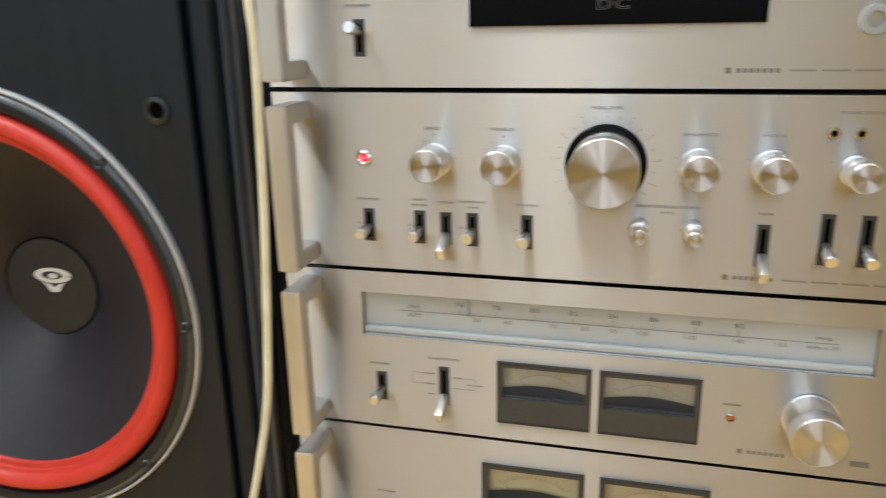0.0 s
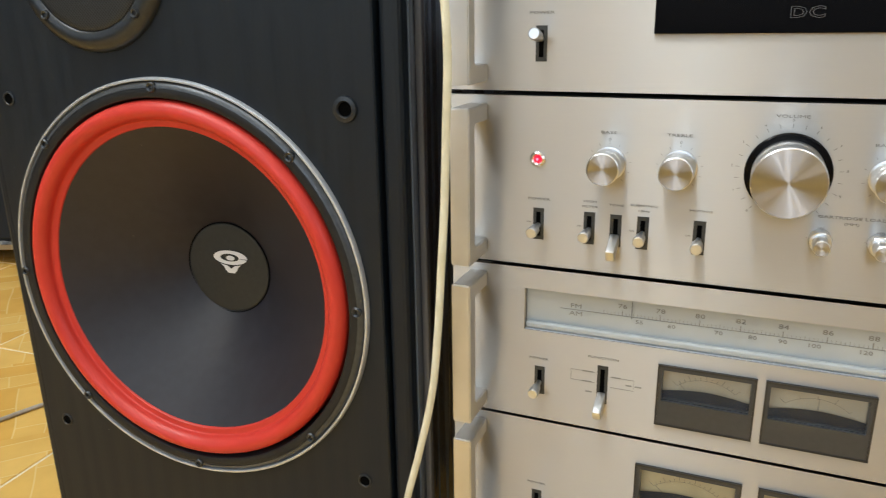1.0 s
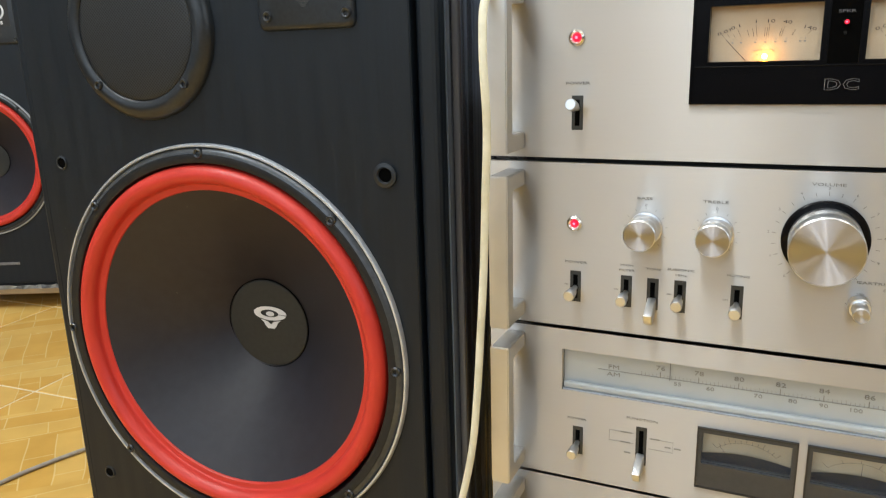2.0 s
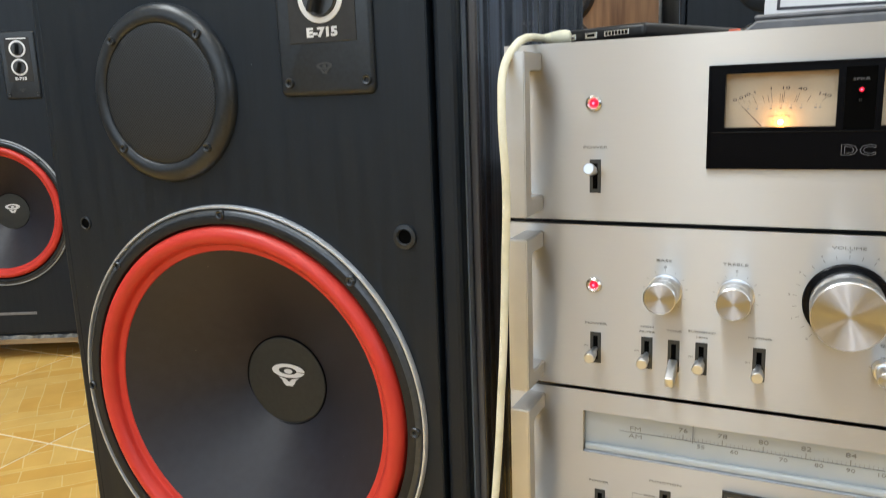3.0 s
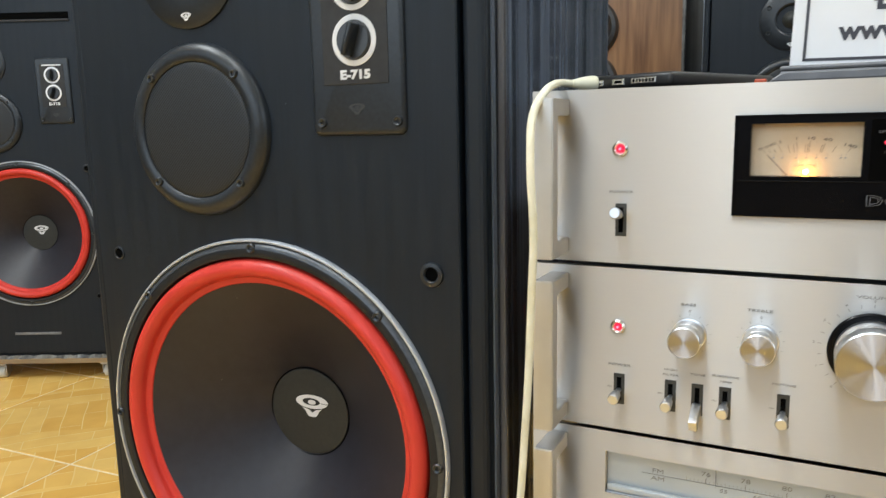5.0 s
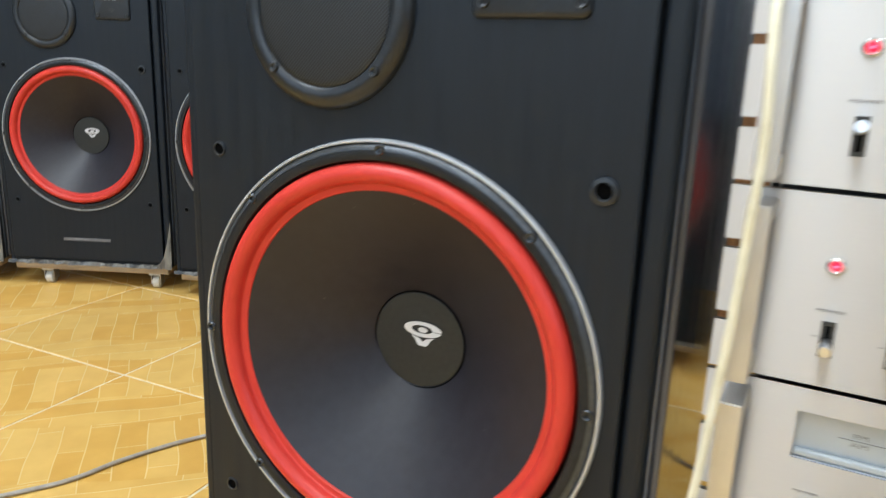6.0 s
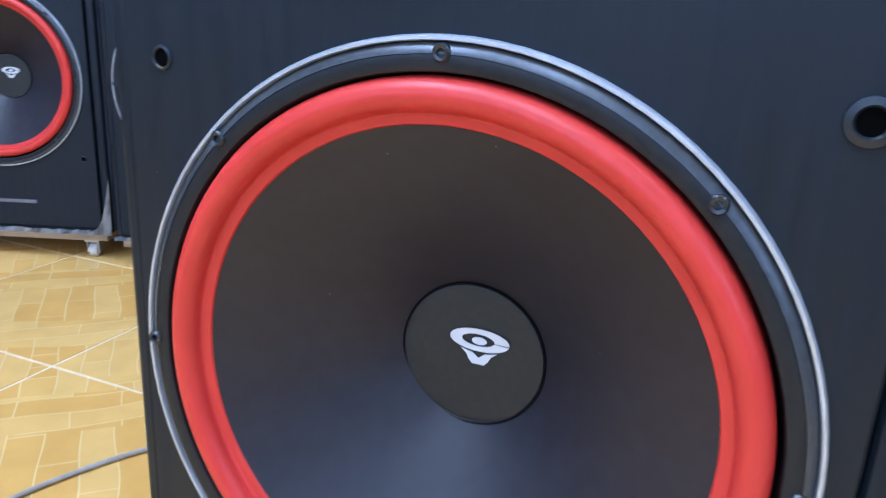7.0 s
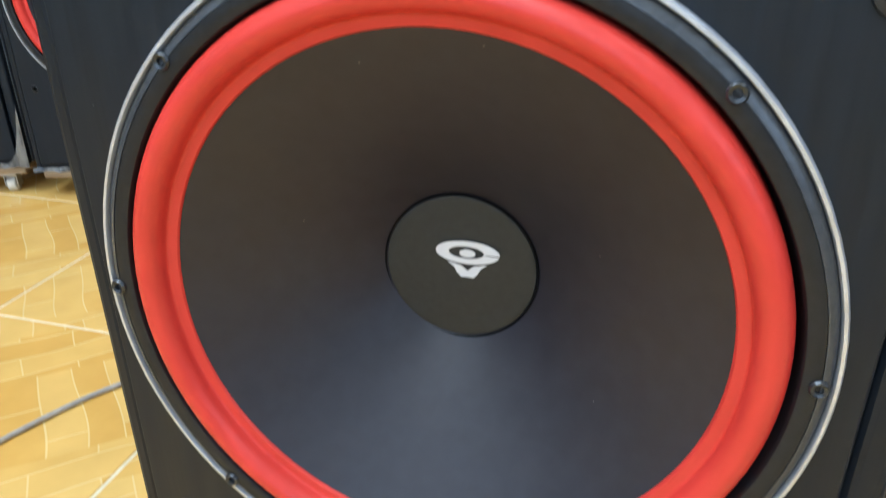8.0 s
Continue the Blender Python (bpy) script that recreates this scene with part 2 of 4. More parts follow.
lever_alu = material("lever_aluminium", (0.66, 0.68, 0.71), 0.42, 1.0)


def tile_material():
    """Glazed floor tile with a printed plank pattern and pale joints."""
    m = material("printed_tile", (0.6, 0.36, 0.1), 0.22)
    nodes, links, b = nodes_of(m)
    vec = coords(m)
    info = add(m, "ShaderNodeObjectInfo")
    warp = add(m, "ShaderNodeTexNoise", Scale=4.0, Detail=1.0)
    links.new(vec, warp.inputs["Vector"])
    mixv = add(m, "ShaderNodeMix")
    mixv.data_type = "VECTOR"
    mixv.inputs["Factor"].default_value = 0.045
    links.new(vec, mixv.inputs[4])
    links.new(warp.outputs["Color"], mixv.inputs[5])
    turned = add(m, "ShaderNodeMapping", Rotation=(0, 0, radians(45)))
    links.new(mixv.outputs[1], turned.inputs["Vector"])
    crossed = add(m, "ShaderNodeMapping", Rotation=(0, 0, radians(-45)))
    links.new(mixv.outputs[1], crossed.inputs["Vector"])

    def planks(source, width, height):
        t = add(m, "ShaderNodeTexBrick", Scale=1.0, Mortar_Size=0.0016, Mortar_Smooth=0.9, Brick_Width=width, Row_Height=height, Bias=-0.2)
        t.inputs["Color1"].default_value = (0.76, 0.44, 0.105, 1)
        t.inputs["Color2"].default_value = (0.86, 0.57, 0.185, 1)
        t.inputs["Mortar"].default_value = (0.86, 0.64, 0.28, 1)
        links.new(source, t.inputs["Vector"])
        return t

    along, across = planks(turned.outputs["Vector"], 0.155, 0.040), planks(crossed.outputs["Vector"], 0.13, 0.042)
    wave = add(m, "ShaderNodeTexWave", Scale=1.15, Distortion=2.2, Detail=1.0)
    wave.bands_direction = "X"
    wave.inputs["Detail Scale"].default_value = 1.2
    links.new(turned.outputs["Vector"], wave.inputs["Vector"])
    step = add(m, "ShaderNodeMath")
    step.operation = "GREATER_THAN"
    step.inputs[1].default_value = 0.72
    links.new(wave.outputs["Fac"], step.inputs[0])
    mixc = add(m, "ShaderNodeMix")
    mixc.data_type = "RGBA"
    links.new(step.outputs[0], mixc.inputs["Factor"])
    links.new(along.outputs["Color"], mixc.inputs[6])
    links.new(across.outputs["Color"], mixc.inputs[7])
    fine = add(m, "ShaderNodeTexNoise", Scale=14.0, Detail=6.0)
    links.new(vec, fine.inputs["Vector"])
    tone = add(m, "ShaderNodeMix")
    tone.data_type, tone.blend_type = "RGBA", "MULTIPLY"
    tone.inputs["Factor"].default_value = 0.6
    links.new(mixc.outputs[2], tone.inputs[6])
    links.new(ramp(m, fine.outputs["Fac"], [(0.25, (0.74, 0.70, 0.62)), (0.75, (1, 1, 1))]), tone.inputs[7])
    hue = add(m, "ShaderNodeHueSaturation")
    r = add(m, "ShaderNodeMapRange")
    r.inputs["To Min"].default_value, r.inputs["To Max"].default_value = 0.94, 1.06
    links.new(info.outputs["Random"], r.inputs["Value"])
    links.new(r.outputs["Result"], hue.inputs["Value"])
    links.new(tone.outputs[2], hue.inputs["Color"])
    links.new(hue.outputs["Color"], b.inputs["Base Color"])
    bp = add(m, "ShaderNodeBump", Strength=0.08, Distance=0.002)
    links.new(fine.outputs["Fac"], bp.inputs["Height"])
    links.new(bp.outputs["Normal"], b.inputs["Normal"])
    return m


tile_glaze = tile_material()


# ---- builders ----
def part(name, bm, mat, parent=None, label="", at=None, smooth=False):
    """Links a bmesh as one mesh object, under a thing or a part."""
    me = bpy.data.meshes.new(name)
    bmesh.ops.recalc_face_normals(bm, faces=bm.faces)
    bm.to_mesh(me)
    bm.free()
    me.materials.append(mat)
    if smooth:
        me.shade_smooth()
        me.set_sharp_from_angle(angle=radians(35))
    ob = new(name, me)
    if parent:
        ob.parent = parent
    if at is not None:
        ob.matrix_basis = at
    if label:
        tagged(ob, label)
    return ob


def again(ob, at, parent=None):
    """One more piece on the same mesh."""
    o = new(ob.name.split(".")[0], ob.data)
    o.parent = parent or ob.parent
    o.matrix_basis = at
    return o


def thing(name, label, category, at, group="", kind=""):
    ob = new(name)
    ob.empty_display_size = 0.05
    ob.matrix_basis = at
    return tagged(ob, label, category, group, kind)


def box(x0, x1, y0, y1, z0, z1, bevel=0.0, bm=None, seg=2):
    own = bm is None
    b2 = bmesh.new()
    bmesh.ops.create_cube(b2, size=1.0)
    for v in b2.verts:
        v.co = Vector((x0 + (v.co.x + 0.5) * (x1 - x0), y0 + (v.co.y + 0.5) * (y1 - y0), z0 + (v.co.z + 0.5) * (z1 - z0)))
    if bevel:
        bmesh.ops.bevel(b2, geom=list(b2.edges), offset=bevel, segments=seg, affect="EDGES", profile=0.5)
    if own:
        return b2
    me = bpy.data.meshes.new("tmp")
    b2.to_mesh(me)
    b2.free()
    bm.from_mesh(me)
    bpy.data.meshes.remove(me)
    return bm


def lathe(profile, steps=64, x=0.0, z=0.0, closed=False):
    """Turns rows of (radius, y) about an axis along y."""
    bm = bmesh.new()
    rings = []
    for r, y in profile:
        if r < 1e-6:
            rings.append([bm.verts.new((x, y, z))])
        else:
            rings.append([bm.verts.new((x + r * math.cos(2 * math.pi * i / steps), y, z + r * math.sin(2 * math.pi * i / steps))) for i in range(steps)])
    pairs = list(zip(rings, rings[1:])) + ([(rings[-1], rings[0])] if closed else [])
    for a, b in pairs:
        for i in range(steps):
            j = (i + 1) % steps
            if len(a) == 1:
                bm.faces.new((a[0], b[j], b[i]))
            elif len(b) == 1:
                bm.faces.new((a[i], a[j], b[0]))
            else:
                bm.faces.new((a[i], a[j], b[j], b[i]))
    return bm


def plate(w, h, thick, holes):
    """An upright sheet from x 0 to w and z 0 to h, its face at y 0, with rectangular holes (x0, x1, z0, z1) through it."""
    xs = sorted({0.0, w, *[v for q in holes for v in q[:2]]})
    zs = sorted({0.0, h, *[v for q in holes for v in q[2:]]})

    def solid(i, k):
        if not (0 <= i < len(xs) - 1 and 0 <= k < len(zs) - 1):
            return False
        cx, cz = (xs[i] + xs[i + 1]) / 2, (zs[k] + zs[k + 1]) / 2
        return not any(q[0] < cx < q[1] and q[2] < cz < q[3] for q in holes)

    bm = bmesh.new()
    made = {}

    def vert(i, k, back):
        key = (i, k, back)
        if key not in made:
            made[key] = bm.verts.new((xs[i], thick if back else 0.0, zs[k]))
        return made[key]

    for i in range(len(xs) - 1):
        for k in range(len(zs) - 1):
            if not solid(i, k):
                continue
            q = [(i, k), (i + 1, k), (i + 1, k + 1), (i, k + 1)]
            bm.faces.new([vert(*c, False) for c in q])
            bm.faces.new([vert(*c, True) for c in reversed(q)])
            for (a, b), (di, dk) in zip(zip(q, q[1:] + q[:1]), ((0, -1), (1, 0), (0, 1), (-1, 0))):
                if not solid(i + di, k + dk):
                    bm.faces.new((vert(*a, False), vert(*a, True), vert(*b, True), vert(*b, False)))
    uv = bm.loops.layers.uv.new("UVMap")
    for f in bm.faces:
        for l in f.loops:
            l[uv].uv = (l.vert.co.z, l.vert.co.x)
    return bm


def holed_board(x0, x1, z0, z1, y0, y1, cx, cz, r, n=96):
    """An upright board with one round hole through it."""
    bm = bmesh.new()
    angles = sorted({2 * math.pi * k / n for k in range(n)} | {math.atan2(z - cz, x - cx) % (2 * math.pi) for x in (x0, x1) for z in (z0, z1)})
    rows = []
    for a in angles:
        c, s = math.cos(a), math.sin(a)
        t = min(((x1 if c > 0 else x0) - cx) / c if abs(c) > 1e-9 else 9, ((z1 if s > 0 else z0) - cz) / s if abs(s) > 1e-9 else 9)
        e = 0.0012
        px, pz = cx + t * c, cz + t * s
        qx, qz = min(max(px, x0 + e), x1 - e), min(max(pz, z0 + e), z1 - e)
        rows.append([bm.verts.new(p) for p in ((cx + r * c, y1, cz + r * s), (cx + r * c, y0, cz + r * s), (qx, y0, qz), (px, y0 + e, pz), (px, y1, pz))])
    for a, b in zip(rows, rows[1:] + rows[:1]):
        for k in range(5):
            j = (k + 1) % 5
            bm.faces.new((a[k], b[k], b[j], a[j]))
    return bm


def words(text, size, mat, parent, x, y, z, stretch=1.0, align="CENTER", name="lettering", lean=0.0, bold=0.0, outline=0.0):
    """Letters on an upright face that looks towards -y."""
    curve = bpy.data.curves.new("letters", "FONT")
    curve.body, curve.size, curve.align_x, curve.align_y, curve.extrude = text, size, align, "CENTER", 0.00015
    curve.resolution_u, curve.offset = 2, bold
    if outline:
        curve.fill_mode, curve.extrude, curve.bevel_depth = "NONE", 0.0, outline
        curve.space_character = 1.12
    tmp = new("letters", curve)
    me = bpy.data.meshes.new_from_object(tmp.evaluated_get(bpy.context.evaluated_depsgraph_get()))
    bpy.data.objects.remove(tmp)
    bpy.data.curves.remove(curve)
    me.materials.clear()
    me.materials.append(mat)
    ob = new(name, me)
    ob.parent = parent
    ob.matrix_basis = pose(x, y, z, 90, 0, 0) @ pose(0, 0, 0, 0, 0, lean) @ Matrix.Diagonal((stretch, 1, 1, 1))
    return ob


def bar(x0, x1, z0, z1, y=-0.0003, bm=None):
    return box(x0, x1, y, 0.0002, z0, z1, 0, bm)


def tube(points, radius, name, mat, parent=None, label="", category="", res=6):
    """A round cord through points, as a mesh."""
    c = bpy.data.curves.new(name, "CURVE")
    c.dimensions, c.bevel_depth, c.bevel_resolution, c.resolution_u, c.use_fill_caps = "3D", radius, 3, res, True
    s = c.splines.new("BEZIER")
    s.bezier_points.add(len(points) - 1)
    for p, co in zip(s.bezier_points, points):
        p.co, p.handle_left_type, p.handle_right_type = co, "AUTO", "AUTO"
    tmp = new(name, c)
    me = bpy.data.meshes.new_from_object(tmp.evaluated_get(bpy.context.evaluated_depsgraph_get()))
    bpy.data.objects.remove(tmp)
    bpy.data.curves.remove(c)
    me.materials.clear()
    me.materials.append(mat)
    me.shade_smooth()
    ob = new(name, me)
    if parent:
        ob.parent = parent
    return tagged(ob, label, category)


def hexscrew(parent, x, y, z, r=0.0055, steps=12):
    """A socket-head screw with its hollow."""
    bm = lathe([(0, y + 0.001), (r * 0.42, y + 0.001), (r * 0.46, y - 0.0015), (r * 0.8, y - 0.0022), (r, y - 0.001), (r, y + 0.003)], steps)
    return part("screw", bm, screw_black, parent, at=pose(x, 0, z), smooth=True)


# ---- large structure ----
X0, X1, Y0, Y1, H = -3.290, 3.270, -3.668, 1.662, 2.95
for nm, b in (("wall_north", (X0 - 0.15, X1 + 0.15, Y1, Y1 + 0.15, 0, H)), 
              ("wall_west", (X0 - 0.15, X0, Y0, Y1, 0, H))):
    tagged(part(nm, box(*b), wall_paint), "off-white painted plaster wall of the shop", "wall", kind="structure")
bm = bmesh.new()
for b in ((X0 - 0.15, -3.0, Y0 - 0.15, Y0, 0, H), (1.5, X1 + 0.15, Y0 - 0.15, Y0, 0, H), (-3.0, 1.5, Y0 - 0.15, Y0, 2.78, H), (-3.0, 1.5, Y0 - 0.15, Y0, 0, 1.02)):
    box(*b, bm=bm)
tagged(part("wall_south", bm, wall_paint), "off-white wall with the open shop front", "wall", kind="structure")
bm = bmesh.new()
for b in ((X1, X1 + 0.15, Y0, -3.25, 0, H), (X1, X1 + 0.15, -0.95, Y1, 0, H), (X1, X1 + 0.15, -3.25, -0.95, 2.42, H), (X1, X1 + 0.15, -3.25, -0.95, 0, 1.02)):
    box(*b, bm=bm)
tagged(part("wall_east", bm, wall_paint), "off-white wall with a wide side window", "wall", kind="structure")
# unseen dark boards, added low on the walls to dim what the fronts reflect
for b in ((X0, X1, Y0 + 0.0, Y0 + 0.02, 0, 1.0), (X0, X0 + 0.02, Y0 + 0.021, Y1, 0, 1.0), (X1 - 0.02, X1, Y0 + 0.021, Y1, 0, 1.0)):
    tagged(part("trim", box(*b, 0.003), plinth_wood), "dark band added low on the unseen walls to cut reflections", "wainscot", kind="structure")
tagged(part("ceiling", box(X0 - 0.15, X1 + 0.15, Y0 - 0.15, Y1 + 0.15, H, H + 0.12), ceiling_paint), "plain white ceiling", "ceiling", kind="structure")
floor = tagged(part("floor", box(X0 - 0.15, X1 + 0.15, Y0 - 0.15, Y1 + 0.15, -0.1, -0.0015), grout), "yellow glazed floor tiles printed like wooden planks", "floor", kind="structure")


# ---- loudspeakers ----
def emblem(parent, scale, x, y, z):
    """The maker's mark as plain shapes: an oval ring with a dot, over a chevron."""
    bm = bmesh.new()
    n, d = 32, 0.0005

    def band(outer, inner):
        o = [bm.verts.new((p[0] * scale, -d, p[1] * scale)) for p in outer]
        i = [bm.verts.new((p[0] * scale, -d, p[1] * scale)) for p in inner]
        for a in range(len(o) - 1):
            bm.faces.new((o[a], o[a + 1], i[a + 1], i[a]))

    angles = [radians(-3 - 0.25 + 353 * k / n) for k in range(n + 1)]
    band([(1.0 * math.cos(a), 0.25 + 0.38 * math.sin(a)) for a in angles], [(0.55 * math.cos(a) - 0.04, 0.25 + 0.205 * math.sin(a)) for a in angles])
    dot = [bm.verts.new((0.255 * scale * math.cos(2 * math.pi * k / 16), -d, (0.225 + 0.13 * math.sin(2 * math.pi * k / 16)) * scale)) for k in range(16)]
    bm.faces.new(dot)
    band([(-0.62, -0.11), (-0.42, -0.26), (-0.33, -0.44), (-0.20, -0.58), (0.20, -0.58), (0.33, -0.44), (0.42, -0.26), (0.62, -0.11)],
         [(-0.27, -0.185), (-0.22, -0.19), (-0.12, -0.26), (-0.02, -0.35), (0.02, -0.35), (0.12, -0.26), (0.22, -0.19), (0.27, -0.185)])
    bm.normal_update()
    for f in bm.faces:
        if f.normal.y > 0:
            f.normal_flip()
    bm.normal_update()
    bmesh.ops.solidify(bm, geom=bm.faces[:], thickness=0.0004)
    bmesh.ops.recalc_face_normals(bm, faces=bm.faces)
    return part("emblem", bm, white_print, parent, "small pale oval emblem", at=pose(x, y, z))


def loudspeaker(at, label):
    sp = thing("loudspeaker", label, "loudspeaker", at, "floor loudspeakers")
    W, WR, D, T = 0.213, 0.220, 0.45, 0.95
    # body with a groove round the baffle
    part("side_panel", box(-W, -0.2015, 0.0, D, 0, T, 0.0035), black_ash, sp, "black ash vinyl side with rounded edges")
    part("side_panel", box(0.2010, WR, 0.0, D, 0, T, 0.0055, seg=3), black_ash, sp, "black ash vinyl side with rounded edges")
    part("top_panel", box(-0.2014, 0.2009, 0.001, D - 0.001, T - 0.0125, T - 0.0005, 0.001), black_ash, sp)
    part("bottom_panel", box(-0.2014, 0.2009, 0.001, D - 0.001, 0.0005, 0.0125, 0.001), black_ash, sp)
    part("back_panel", box(-0.2014, 0.2009, D - 0.016, D - 0.002, 0.0130, T - 0.0130), black_ash, sp)
    bm = box(-0.2014, -0.188, 0.009, 0.014, 0.0126, T - 0.0126)
    box(0.188, 0.2009, 0.009, 0.014, 0.0126, T - 0.0126, 0, bm)
    part("groove_strip", bm, gap_black, sp)
    part("baffle", holed_board(-0.1995, 0.1990, 0.014, T - 0.014, -0.0045, 0.0085, -0.0035, 0.333, 0.1745), black_ash, sp, "black ash baffle with faint vertical grain")
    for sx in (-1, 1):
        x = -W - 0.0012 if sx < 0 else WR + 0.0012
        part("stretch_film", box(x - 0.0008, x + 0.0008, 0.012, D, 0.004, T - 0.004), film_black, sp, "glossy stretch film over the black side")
    part("film_fold", box(WR + 0.002, WR + 0.008, 0.022, 0.030, 0.006, T - 0.006, 0.0015), fold_grey, sp, "loose grey fold of stretch film")
    rng = random.Random(7)
    bm = bmesh.new()
    low_row, top_row = [], []
    for k in range(41):
        x = -W - 0.003 + (WR + W + 0.006) * k / 40
        edge = max(0.0, (x - 0.17) / 0.05)
        low_row.append(bm.verts.new((x, -0.008 - 0.005 * rng.random(), -0.002 + 0.002 * rng.random())))
        top_row.append(bm.verts.new((x, -0.0062 - 0.003 * rng.random(), 0.006 + 0.004 * rng.random() + 0.10 * edge ** 3)))
    for k in range(40):
        bm.faces.new((low_row[k], low_row[k + 1], top_row[k + 1], top_row[k]))
    bm.normal_update()
    bmesh.ops.solidify(bm, geom=bm.faces[:], thickness=0.0006)
    bmesh.ops.recalc_face_normals(bm, faces=bm.faces)
    part("film_hem", bm, clear_film, sp, "crumpled hem of clear film along the foot")
    F = -0.0045
    wx, wz = -0.0035, 0.334
    # woofer
    woofer = part("woofer", lathe([(0.1695, 0.020), (0.1722, 0.006), (0.1724, -0.002), (0.1728, -0.0046), (0.1732, -0.0054), (0.1738, -0.0057), (0.1804, -0.0060), (0.1809, -0.0058), (0.1810, 0.001), (0.1735, 0.001)], 96), basket_matt, sp, "black pressed woofer frame", at=pose(wx, F, wz), smooth=True)
    part("bevel", lathe([(0.1808, 0.001), (0.1811, -0.0062), (0.1818, -0.0060), (0.1840, -0.0047), (0.1857, -0.0032), (0.1862, -0.0022), (0.1865, 0.001)], 96), chamfer_black, woofer, "glossy black sloping edge", smooth=True)
    part("trim_ring", lathe([(0.1866, 0.0005), (0.1868, -0.0036), (0.1873, -0.0048), (0.1888, -0.0048), (0.1897, -0.0036), (0.1899, 0.0005)], 96), ring_silver, woofer, "silvery rim", smooth=True)
    roll = [(0.1706, 0.018), (0.1705, 0.004)]
    for k in range(17):
        a = math.pi * (k / 16)
        roll.append((0.1618 + 0.0087 * math.cos(a), 0.001 - 0.0105 * math.sin(a)))
    roll += [(0.1526, 0.0019), (0.1519, 0.0023), (0.1500, 0.0024), (0.1472, 0.0029), (0.1466, 0.0036), (0.1462, 0.0060)]
    part("surround", lathe(roll, 96), red_foam, woofer, "bright red half-roll surround", at=pose(-0.0012, 0, 0.0005), smooth=True)
    cone = []
    for k in range(25):
        f = k / 24
        cone.append((0.1475 - f * 0.1045, 0.0042 + 0.0798 * (0.95 * f + 0.05 * f ** 3)))
    bm = lathe(cone, 96)
    for v in bm.verts:
        f = (v.co.y - 0.0042) / 0.0798
        v.co.x -= 0.0055 * f
        v.co.z -= 0.0065 * f
    part("cone", bm, cone_paper, woofer, "dark coated paper cone", smooth=True)
    cap = part("dust_cap", lathe([(0.0472, 0.0900), (0.0470, 0.0806), (0.0465, 0.0795), (0.0455, 0.0792), (0.043, 0.0794), (0.030, 0.0783), (0.015, 0.0778), (0, 0.0776)], 64), cap_rubber, woofer, "round black dust cap", at=pose(-0.0060, 0, -0.0070), smooth=True)
    # thin black ring in place of the shade under the cap's edge
    part("cap_seam", lathe([(0.0486, 0.0850), (0.0483, 0.0788), (0.0474, 0.0794), (0.0470, 0.0872)], 64), gap_black, woofer, at=pose(-0.0060, 0, -0.0070), smooth=True)
    emblem(woofer, 0.0197, -0.0008, 0.0770, 0.0004)
    for k in range(8):
        a = math.pi * k / 4
        hexscrew(woofer, 0.1815 * math.sin(a) - 0.001, -0.0056, 0.1815 * math.cos(a), 0.0046)
    # sockets for the grille
    for x, z in ((-0.173, 0.502), (0.1735, 0.5010), (-0.174, 0.167), (0.1735, 0.167)):
        wide = x > 0 and z > 0.3
        bm = lathe([(0.0056, 0.014), (0.0058, -0.0015), (0.0068, -0.0028), (0.0100, -0.0022), (0.0106, 0.0005)] if wide else [(0.0048, 0.014), (0.0049, -0.0008), (0.0054, -0.0014), (0.0066, -0.0010), (0.0070, 0.0005)], 24)
        s = part("grille_socket", bm, black_plastic, sp, "black plastic grille socket", at=pose(x, F, z), smooth=True)
        part("socket_hole", lathe([(0.0062 if wide else 0.0051, -0.0005), (0.003, -0.0003), (0, -0.0003)], 20), hole_black, s)
    # midrange
    mx, mz = -0.057, 0.622
    mid = part("midrange", lathe([(0.0612, 0.0), (0.0613, -0.0076), (0.0617, -0.0082), (0.0640, -0.0092), (0.0668, -0.0098), (0.0696, -0.0096), (0.0724, -0.0087), (0.0750, -0.0071), (0.0770, -0.0049), (0.0783, -0.0022), (0.0788, 0.001)], 72), black_plastic, sp, "round black midrange frame", at=pose(mx, F, mz), smooth=True)
    part("grille", lathe([(0.0612, -0.0060), (0.0608, -0.0074), (0.0600, -0.0079), (0.055, -0.0084), (0.03, -0.0094), (0, -0.0098)], 64), grille_cloth, mid, "fine black mesh dome", smooth=True)
    for sx in (-0.0460, 0.0490):
        for sz in (-0.0470, 0.0480):
            hexscrew(mid, sx, -0.0094, sz, 0.0042)
    # control plate
    px, pz = 0.1115, 0.6825
    bm = box(-0.0440, 0.0440, -0.0075, 0.006, -0.0675, 0.0945)
    bmesh.ops.bevel(bm, geom=[e for e in bm.edges if abs((e.verts[0].co - e.verts[1].co).y) > 0.005], offset=0.0065, segments=4, affect="EDGES", profile=0.5)
    bmesh.ops.bevel(bm, geom=[e for e in bm.edges if all(v.co.y < -0.007 for v in e.verts)], offset=0.0045, segments=4, affect="EDGES", profile=0.5)
    pl = part("control_plate", bm, black_plastic, sp, "raised black control plate", at=pose(px, F + 0.0030, pz), smooth=True)
    inset = part("inset_panel", box(-0.0305, 0.0305, -0.0082, -0.004, -0.026, 0.080, 0.0005), inset_grey, pl, "dark grey inset")
    for kz in (0.009, 0.0525):
        part("dial_ring", lathe([(0.0158, -0.0080), (0.0160, -0.0088), (0.0202, -0.0088), (0.0206, -0.0080)], 40), white_print, pl, "white dial ring", at=pose(0, 0, kz), smooth=True)
        kb = lathe([(0.0157, -0.008), (0.0150, -0.0105), (0.0145, -0.0115), (0, -0.0115)], 32)
        k = part("knob", kb, basket_black, pl, "black pointer knob", at=pose(0, 0, kz), smooth=True)
